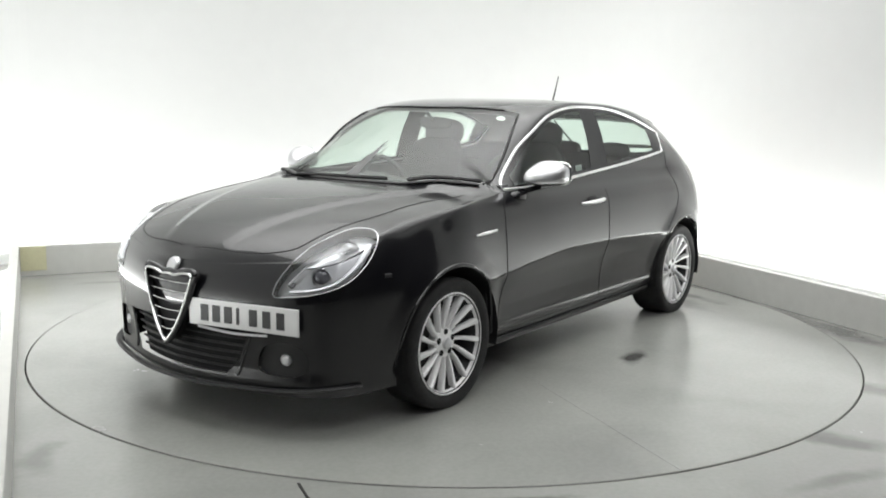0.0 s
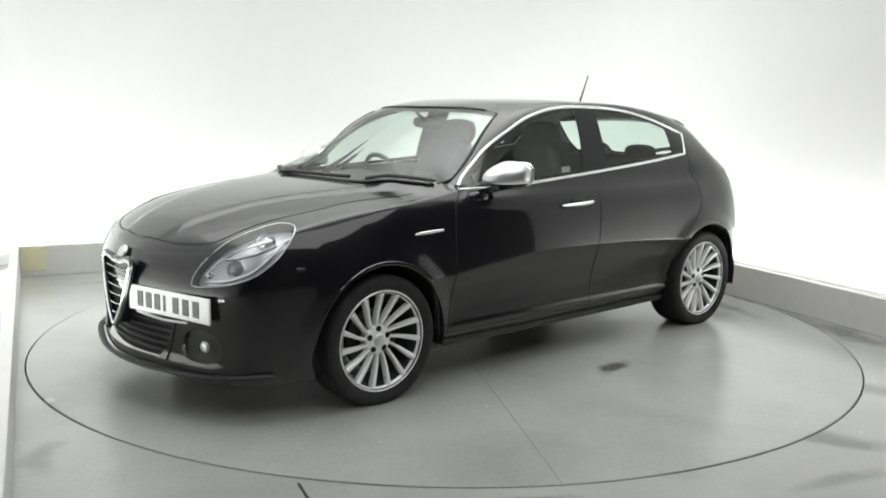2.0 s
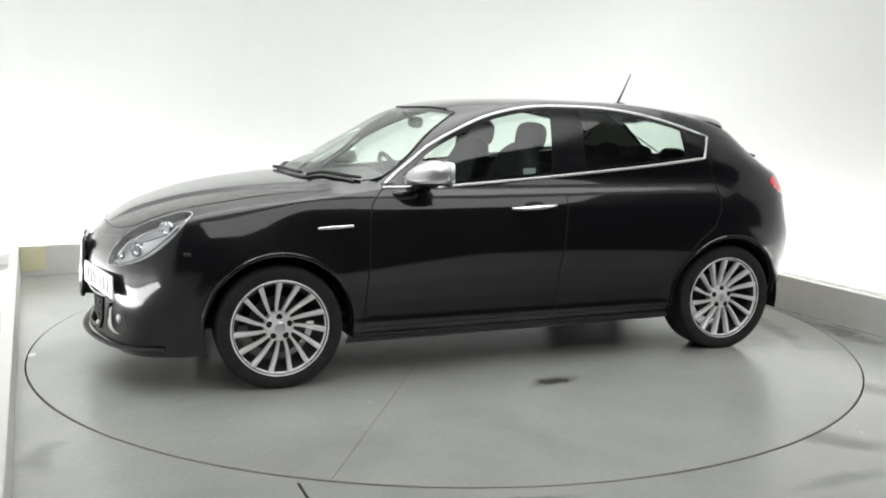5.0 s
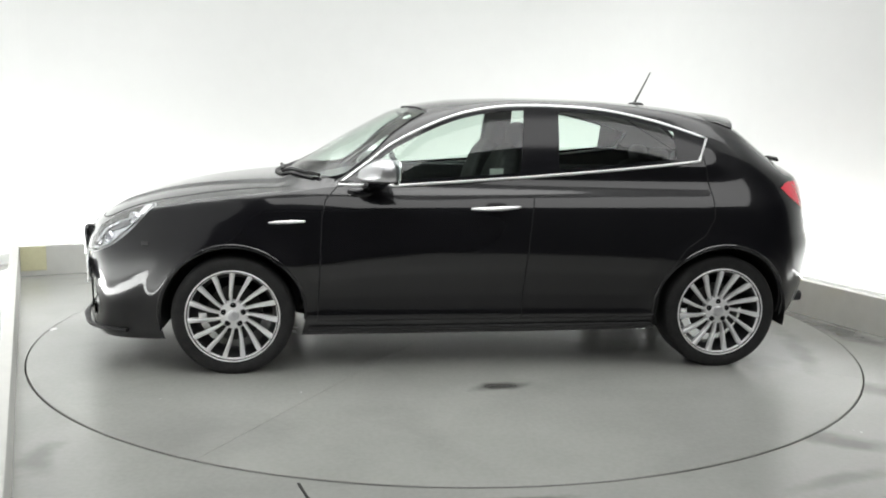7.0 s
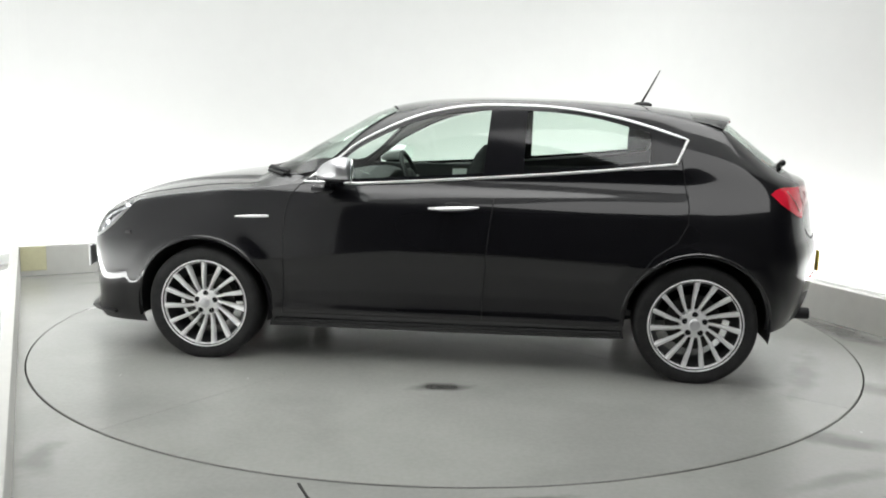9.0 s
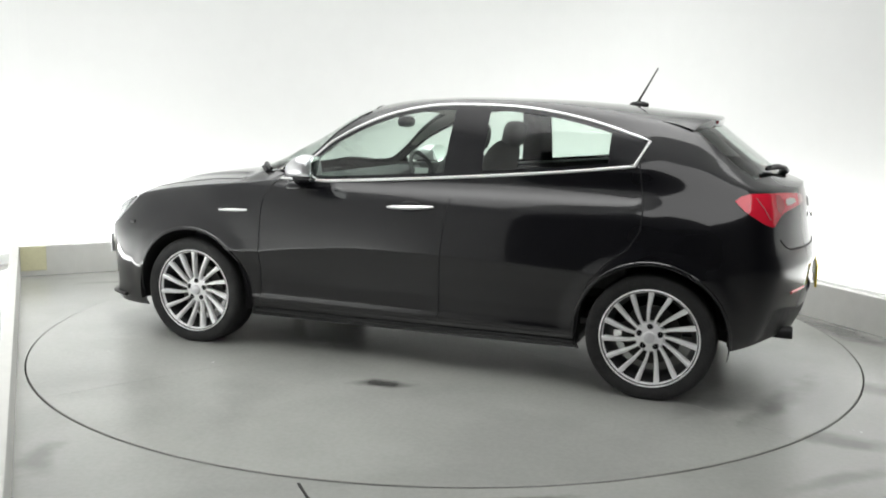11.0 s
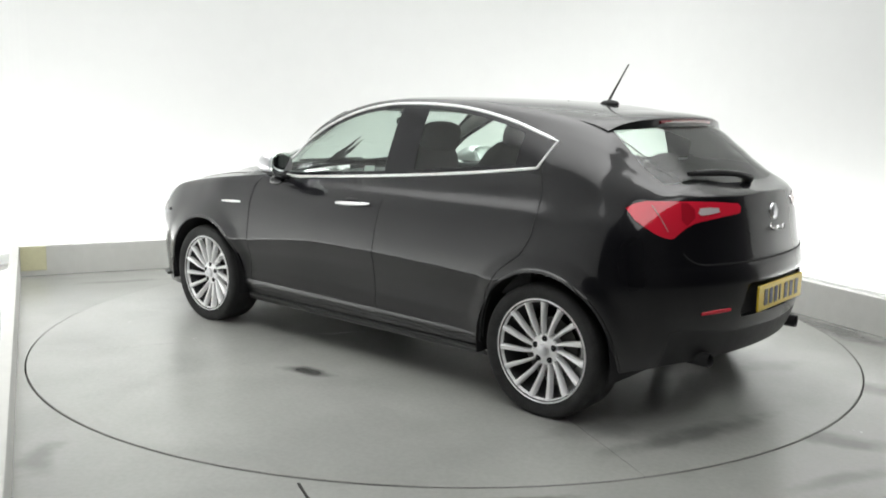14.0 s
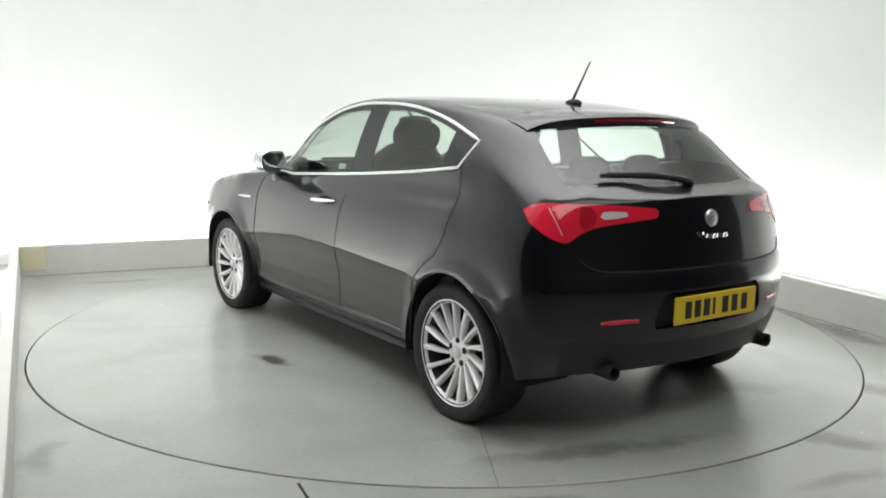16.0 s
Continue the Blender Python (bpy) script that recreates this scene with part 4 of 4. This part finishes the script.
    # intake mesh bars, side vanes and the lip
    for k in range(5):
        z = 0.275 + 0.033 * k
        w = np.interp(z, [0.25, 0.42], [0.30, 0.39])
        pts = [(float(np.interp(abs(y), [0, 0.2, 0.45], [2.195, 2.175, 2.11])) - 0.012, y, z) for y in np.linspace(-w, w, 13)]
        add("intake_bar", tube_bm(pts, 0.006, 6), M["plastic"])
    vane = strip_of(AHEAD, [(0.355, 0.25), (0.375, 0.33), (0.41, 0.43)], 0.008, 0.004, "vane", M["paint"])
    both("intake_vane", vane, M["paint"])
    pts = [(2.232, 0, 0.203), (2.215, 0.20, 0.203), (2.165, 0.40, 0.208), (2.09, 0.60, 0.216), (1.98, 0.738, 0.226), (1.86, 0.795, 0.226)]
    lp = smoothed([(x, -y, z) for x, y, z in pts[:0:-1]] + pts, 4)
    add("front_lip", tube_bm(lp, 0.016, 8, False, 0.55), M["plastic"], "black front lip")
    # a bent metal strip under the plate
    add("plate_bracket", tube_bm(smoothed([(2.205, 0.17, 0.447), (2.17, 0.35, 0.437), (2.115, 0.50, 0.440)], 4), 0.006, 6), M["satin"])


def plate_on(add, name, p0, p1, z0, z1, lift, material, label):
    """A flat plate between two plan points, with bars in place of its marks."""
    a, b = Vector((*p0, 0)), Vector((*p1, 0))
    d = (b - a)
    L = d.length
    d.normalize()
    n = Vector((d.y, -d.x, 0))
    if n.x * (a.x) < 0:
        n = -n
    m = Matrix(((d.x, n.x, 0, a.x), (d.y, n.y, 0, a.y), (0, 0, 1, z0), (0, 0, 0, 1))) @ Matrix.Translation((0, lift, 0))
    h = z1 - z0
    bm = box_bm(L / 2, -0.004, h / 2, L, 0.010, h, 0.003)
    bm.transform(m)
    if m.determinant() < 0:
        bmesh.ops.reverse_faces(bm, faces=bm.faces[:])
    pl = add(name, bm, material, label, smooth=False)
    w = L * 0.070
    xs = [0.115, 0.225, 0.335, 0.425, 0.565, 0.685, 0.81]
    for k, x in enumerate(xs):
        ww = w * (0.35 if k == 3 else 1.0)
        bm = box_bm(L * x + w / 2, 0.0022, h * 0.5, ww, 0.003, h * 0.62)
        bm.transform(m)
        add("bar", bm, M["ink"], "", pl, smooth=False)


def rear_details(add, both, lamps_r, gate):
    # spoiler over the rear window
    sec = []
    for k in range(33):
        y = -0.575 + 1.15 * k / 32
        u = abs(y) / 0.575
        x0, xt = -1.31 + 0.02 * u * u, -1.545 + 0.10 * u ** 2.6
        def roof(x):
            h, n, i, d = SKIN_TREE.ray_cast(Vector((x, abs(y), 3)), Vector((0, 0, -1)))
            return h.z if h is not None else 1.3
        zt = 1.372 - 0.030 * u * u - 0.035 * u ** 8
        th = 0.042 * (1 - u ** 6) + 0.006
        xb = -1.465 + 0.07 * u * u
        xm = 0.5 * (x0 + xt)
        sec.append([(x0, y, roof(x0) + 0.001), (xm, y, max(roof(xm) + 0.004, 0.5 * (roof(x0) + zt) + 0.006)), (xt + 0.01, y, zt + 0.003), (xt, y, zt - 0.004), (xt + 0.008, y, zt - th), (xb, y, min(roof(xb) - 0.004, zt - th - 0.004)), (x0 - 0.02, y, roof(x0) - 0.02)])
    add("spoiler", loft_bm(sec), M["paint"], "glossy black roof spoiler")
    pts = []
    for k in range(17):
        y = -0.26 + 0.52 * k / 16
        u = abs(y) / 0.575
        pts.append((-1.545 + 0.10 * u ** 2.6 + 0.003, y, 1.372 - 0.030 * u * u - 0.022))
    add("brake_lamp", tube_bm(pts, 0.009, 8, False), M["red_dark"], "dark red high brake lamp")
    # lamp insides: darker band, clear insert, bright edge
    for ob, sgn in zip(lamps_r, (1, -1)):
        def patch(name, poly, material, lift):
            bm2, lay2 = bmesh.new(), None
            line = on_skin(CORNER_R, poly, lift)
            vs = [bm2.verts.new((p.x, p.y * sgn, p.z)) for p, n in line]
            f = bm2.faces.new(vs)
            bmesh.ops.triangulate(bm2, faces=[f])
            bmesh.ops.recalc_face_normals(bm2, faces=bm2.faces[:])
            for f in bm2.faces:
                if f.normal.y * sgn - f.normal.x < 0:
                    f.normal_flip()
            add(name, bm2, material, "", ob)
        patch("clear_insert", [(-0.955, 0.985), (-1.00, 0.987), (-1.05, 0.983), (-1.055, 0.966), (-1.0, 0.957), (-0.96, 0.955), (-0.945, 0.965)], M["clear"], 0.007)
        patch("dark_band", [(-0.865, 1.008), (-0.90, 1.008), (-0.93, 0.98), (-0.93, 0.945), (-0.89, 0.915), (-0.865, 0.94)], M["red_mid"], 0.0055)
        a = on_skin(CORNER_R, [(-0.74, 1.0), (-0.77, 0.95), (-0.80, 0.895)], 0.005)
        add("lens_edge", tube_bm([Vector((p.x, p.y * sgn, p.z)) for p, n in a], 0.0022, 6, False, 0.6), M["clear"], "", ob)
    # emblem and script as plain shapes
    e = lathe_bm([(0.001, 0.008), (0.028, 0.008), (0.032, 0.005), (0.037, 0.007), (0.039, 0.0)], 32)
    h = on_skin(BEHIND, [(0.0, 0.945)], 0.0)[0][0]
    e.transform(Matrix.Translation(h) @ pose(0, 0, 0, 0, 8, 0) @ pose(0, 0, 0, 0, 0, 90))
    add("emblem", e, M["satin"], "round plain silver emblem", gate)
    wave = [(0.082 - 0.164 * k / 24, 0.868 + 0.010 * math.sin(k * 1.9) + (0.010 if k < 3 else 0)) for k in range(25)]
    a = [(Vector((p.x, y, p.z)), n) for (p, n), (y, z) in zip(on_skin(BEHIND, [(abs(y), z) for y, z in wave], 0.014), wave)]
    add("script_bar", tube_bm([p for p, n in a], 0.0050, 6, False, 0.6), M["chrome"], "thin silver script line without letters", gate)
    # plate in its recess
    plate_on(add, "number_plate", (-2.060, 0.278), (-2.060, -0.247), 0.517, 0.634, 0.010, M["yellow_plate"], "yellow number plate with plain dark bars")
    # low reflectors, twin tailpipes
    a = on_skin(BEHIND, [(0.575, 0.538), (0.50, 0.541), (0.42, 0.543)], 0.002)
    both("reflector", tube_bm([p for p, n in a], [0.007, 0.010, 0.008], 8, False, 0.6, [n for p, n in a]), M["red"], "slim red reflector")
    p = lathe_bm([(0.026, 0.0), (0.031, 0.003), (0.032, -0.004), (0.031, -0.16), (0.026, -0.16), (0.026, 0.0)], 24)
    p.transform(Matrix.Translation((-1.965, 0.505, 0.322)) @ pose(0, 0, 0, 0, 0, 90))
    both("tailpipe", p, M["barrel"], "small round dark tailpipe")
    # wiper
    base = on_skin(BEHIND, [(0.02, 1.085)], 0.0)[0][0]
    w = [(base.x - 0.015, 0.00, 1.083), (base.x - 0.025, 0.05, 1.100), (-1.845, 0.22, 1.128), (-1.80, 0.42, 1.130)]
    arm = add("rear_wiper", tube_bm(smoothed(w, 5), [0.024] * 4 + [0.019] * 4 + [0.013] * 8, 8, False, 0.8), M["plastic"], "black rear wiper")
    add("wiper_blade", tube_bm([(-1.875, 0.06, 1.105), (-1.868, 0.12, 1.112), (-1.835, 0.30, 1.122), (-1.79, 0.46, 1.124)], 0.010, 6), M["seam"], "", arm)


def top_details(add, both):
    base = pillow_bm((-1.080, -0.03, 1.430), 0.055, 0.022, 0.020, 2.2, 10)
    an = add("aerial", base, M["plastic"], "black whip aerial")
    add("mast", tube_bm([(-1.070, -0.03, 1.440), (-1.11, -0.035, 1.515), (-1.172, -0.045, 1.634)], [0.008, 0.0055, 0.0035], 8), M["plastic"], "", an)
    # wipers at the foot of the screen
    for pts in ([(1.135, -0.33), (1.115, -0.15), (1.105, 0.05), (1.085, 0.27)], [(1.075, 0.40), (1.02, 0.51), (0.95, 0.62), (0.87, 0.695)]):
        line = []
        for x, y in pts:
            p, n = on_skin(ABOVE, [(x, abs(y))], 0.016)[0]
            line.append(Vector((p.x, math.copysign(p.y, y), p.z)))
        w = add("wiper", tube_bm(smoothed(line, 4), 0.011, 6, False, 0.9), M["plastic"], "black windscreen wiper")
    cowl = on_skin(ABOVE, curve2([(1.135, 0.0), (1.11, 0.30), (1.02, 0.545), (0.90, 0.695)]), 0.003)
    pts = [Vector((p.x, -p.y, p.z)) for p, n in cowl[:0:-1]] + [p for p, n in cowl]
    add("cowl_strip", tube_bm(pts, 0.016, 6, False, 0.5), M["plastic"])
    p, n = on_skin(ABOVE, [(0.40, 0.50)], -0.006)[0]
    s = lathe_bm([(0.001, 0.0), (0.026, 0.0), (0.026, -0.001)], 20)
    s.transform(Matrix.Translation(p) @ n.to_track_quat("Y", "Z").to_matrix().to_4x4())
    add("sticker", s, M["paper"], "round white screen sticker")
    head = on_skin(ABOVE, curve2([(0.392, 0.0), (0.37, 0.25), (0.315, 0.47)]), 0.0)
    pts = [Vector((p.x, -p.y, p.z)) for p, n in head[:0:-1]] + [p for p, n in head]
    add("screen_seal", tube_bm(pts, 0.005, 6, False), M["seam"])
    side = on_skin(ABOVE, curve2([(0.86, 0.705), (0.61, 0.655), (0.45, 0.61), (0.31, 0.555)]), 0.0)
    both("pillar_seal", tube_bm([p for p, n in side], 0.006, 6, False), M["seam"])


def seat_bm(x, y, w, tall):
    """Cushion and bolstered backrest in one upholstered piece."""
    bm = pillow_bm((x + 0.22, y, 0.50), 0.28, w, 0.10, 3.2, 12)
    for dy in (-1, 1):
        for b in (pillow_bm((x + 0.22, y + dy * w * 0.82, 0.53), 0.26, w * 0.22, 0.10, 2.6, 8),):
            me = bpy.data.meshes.new("s")
            b.to_mesh(me)
            b.free()
            bm.from_mesh(me)
    back = pillow_bm((0, 0, 0), 0.075, w, tall / 2, 3.4, 14)
    for v in back.verts:
        v.co.x += 0.05 * (abs(v.co.y) / w) ** 2
        v.co.y *= 1 - 0.18 * max(0, v.co.z / (tall / 2)) ** 2
    back.transform(Matrix.Translation((x - 0.14, y, 0.55 + tall / 2)) @ pose(0, 0, 0, 0, -16, 0))
    me = bpy.data.meshes.new("s")
    back.to_mesh(me)
    back.free()
    bm.from_mesh(me)
    return bm


def cabin(add, both):
    for y in (0.37, -0.37):
        s = add("front_seat", seat_bm(0.0, y, 0.26, 0.66), M["cloth"], "dark cloth front seat")
        h = pillow_bm((0, 0, 0), 0.055, 0.145, 0.085, 3.0, 12)
        h.transform(Matrix.Translation((-0.25, y, 1.235)) @ pose(0, 0, 0, 0, -10, 0))
        add("headrest", h, M["cloth"], "", s)
        for dy in (-0.05, 0.05):
            add("headrest_post", tube_bm([(-0.22, y + dy, 1.09), (-0.245, y + dy, 1.20)], 0.006, 6), M["satin"], "", s)
    back = pillow_bm((0, 0, 0), 0.09, 0.64, 0.30, 4, 14)
    back.transform(Matrix.Translation((-1.13, 0, 0.80)) @ pose(0, 0, 0, 0, -20, 0))
    b = add("rear_seat", back, M["cloth"], "dark cloth rear bench")
    add("seat_cushion", pillow_bm((-0.85, 0, 0.50), 0.27, 0.64, 0.10, 4, 12), M["cloth"], "", b)
    for y in (0.38, 0.0, -0.38):
        h = pillow_bm((-1.235, y, 1.115), 0.045, 0.12, 0.055, 2.8, 10)
        add("headrest", h, M["cloth"], "", b)
    add("parcel_shelf", box_bm(-1.52, 0, 1.00, 0.44, 1.20, 0.025, 0.008), M["dash"])
    # dashboard
    sec = []
    for k in range(13):
        y = -0.70 + 1.40 * k / 12
        hump = 0.03 * math.exp(-((y + 0.37) / 0.17) ** 2)
        bow = 0.12 * (1 - (y / 0.72) ** 2)
        sec.append([(0.86 + bow, y, 0.955), (0.70 + bow * 0.6, y, 0.985), (0.55, y, 0.985 + hump), (0.47, y, 0.955 + hump), (0.46, y, 0.86), (0.50, y, 0.72), (0.62, y, 0.50), (0.90, y, 0.50)])
    d = add("dashboard", loft_bm(sec), M["dash"], "dark plastic dashboard")
    add("console", box_bm(0.22, 0, 0.52, 0.62, 0.22, 0.26, 0.03), M["dash"])
    add("bulkhead", box_bm(1.0, 0, 0.62, 0.04, 1.40, 0.62), M["seam"])
    # steering wheel on the right-hand side
    ring = [(0, 0.182 * math.cos(2 * math.pi * k / 40), 0.182 * math.sin(2 * math.pi * k / 40)) for k in range(40)]
    w = tube_bm(ring, 0.015, 10, True, 1.0, [Vector((1, 0, 0))] * 40)
    m = Matrix.Translation((0.36, -0.37, 0.93)) @ pose(0, 0, 0, 0, 24, 0)
    w.transform(m)
    sw = add("steering_wheel", w, M["dash"], "black three-spoke steering wheel")
    hubp = pillow_bm((0.01, 0, 0), 0.035, 0.075, 0.07, 2.6, 10)
    hubp.transform(m)
    add("airbag_boss", hubp, M["dash"], "", sw)
    for a in (0, 180, 270):
        c, s = math.cos(radians(a)), math.sin(radians(a))
        sp = tube_bm([(0.01, 0.05 * c, 0.05 * s), (0, 0.18 * c, 0.18 * s)], 0.016, 6, False, 0.6)
        sp.transform(m)
        add("spoke", sp, M["satin"], "", sw)
    # inner mirror
    mir = pillow_bm((0.34, 0, 1.305), 0.018, 0.12, 0.034, 3, 10)
    im = add("inner_mirror", mir, M["dash"], "black inner mirror")
    add("mirror_stalk", tube_bm([(0.36, 0, 1.32), (0.42, 0, 1.365)], 0.010, 6), M["dash"], "", im)
    # sills of the doors inside, cabin floor
    both("door_card", box_bm(-0.20, 0.735, 0.76, 1.95, 0.04, 0.50, 0.015), M["dash"])
    add("cabin_floor", box_bm(-0.30, 0, 0.32, 2.6, 1.36, 0.03), M["lining"])


M["glass_ball"] = mat("projector_glass", (0.16, 0.16, 0.18), 0.05, 0.3, coat=1.0)


def build_wheels(root, hold):
    tyre_p = [(0.236, -0.095), (0.262, -0.105), (0.290, -0.1125), (0.304, -0.105), (0.3125, -0.088), (0.315, 0.0), (0.3125, 0.088), (0.304, 0.105), (0.290, 0.1125), (0.262, 0.108), (0.243, 0.098), (0.236, 0.095)]
    rim_p = [(0.235, -0.10), (0.225, -0.085), (0.20, -0.06), (0.198, 0.03), (0.222, 0.075), (0.228, 0.090), (0.232, 0.100), (0.239, 0.101), (0.242, 0.095), (0.236, 0.088)]
    first = None
    for ax in (AXLE, -AXLE):
        for sgn in (1, -1):
            m = hold @ Matrix.Translation((ax, sgn * 0.762, HUB_Z)) @ pose(0, 0, 0, 0, 0, 0 if sgn > 0 else 180)
            if first is None:
                wheel = part("wheel", lathe_bm(rim_p, 72), M["barrel"], root, "silver multi-spoke alloy wheel with a black tyre")
                part("tyre", lathe_bm(tyre_p, 72), M["tyre"], wheel)
                part("rim_lip", lathe_bm([(0.224, 0.080), (0.229, 0.094), (0.238, 0.1035), (0.2435, 0.100), (0.2435, 0.092)], 72), M["alloy"], wheel)
                sp = spoke_bm()
                me = None
                for k in range(15):
                    if me is None:
                        ob = part("spoke", sp, M["alloy"], wheel)
                        me = ob.data
                    else:
                        ob = new("spoke", me)
                        ob.parent = wheel
                    ob.matrix_basis = pose(0, 0, 0, 0, k * 24, 0)
                part("hub", lathe_bm([(0.001, 0.083), (0.022, 0.083), (0.028, 0.079), (0.030, 0.070), (0.066, 0.066), (0.074, 0.058), (0.074, 0.02)], 48), M["alloy"], wheel)
                part("hub_cap", lathe_bm([(0.001, 0.089), (0.022, 0.088), (0.027, 0.084), (0.027, 0.075)], 32), M["lampblack"], wheel, "round hub cap with a plain emblem disc")
                for k in range(5):
                    a = radians(90 + 72 * k)
                    b = lathe_bm([(0.001, 0.0690), (0.011, 0.0690), (0.0155, 0.0682), (0.0155, 0.055)], 14)
                    b.transform(Matrix.Translation((0.052 * math.cos(a), 0, 0.052 * math.sin(a))))
                    part("bolt_hole", b, M["seam"], wheel)
                part("brake_disc", lathe_bm([(0.05, 0.0), (0.05, 0.012), (0.145, 0.012), (0.145, -0.012), (0.05, -0.012)], 48), M["disc_steel"], wheel)
                wheel.matrix_basis = m
                first = wheel
            else:
                copy_thing(first, m)


def spoke_bm():
    """One slightly swept spoke, deep and tapered."""
    bm = bmesh.new()
    rings = []
    for i in range(9):
        t = i / 8
        r = 0.060 + (0.230 - 0.060) * t
        sweep = radians(-11 * (1 - t) ** 1.6)
        w = 0.0056 + 0.0078 * t
        f = 0.062 + 0.034 * t ** 0.8
        d = 0.030
        c, s = math.cos(sweep + math.pi / 2), math.sin(sweep + math.pi / 2)
        u, v = Vector((c, 0, s)), Vector((-s, 0, c))
        ctr = u * r
        prof = [(-w, -d), (-w, -0.006), (-w * 0.55, 0.001), (w * 0.55, 0.003), (w, -0.003), (w, -d)]
        rings.append([bm.verts.new(ctr + v * a + Vector((0, f + b, 0))) for a, b in prof])
    for p, q in zip(rings, rings[1:]):
        for k in range(6):
            bm.faces.new((p[k], p[(k + 1) % 6], q[(k + 1) % 6], q[k]))
    bm.faces.new(rings[0])
    bm.faces.new(rings[-1])
    bmesh.ops.recalc_face_normals(bm, faces=bm.faces[:])
    return bm


car = build_car()


def motions():
    """Turntable and car turn together at an even pace after a soft start."""
    rows = [(0.0, 233.0), (0.25, 232.1), (0.5, 230.9)]
    rows += [(t, 234.79 - 6.838 * t) for t in (1.0, 1.5, 2.0, 4.0, 6.0, 8.0, 10.0, 12.0, 14.0, 15.0, 16.0)]
    for thing in (turntable, car):
        walk(thing, [(t, pose(0, 0, 0, 0, 0, a)) for t, a in rows])


motions()
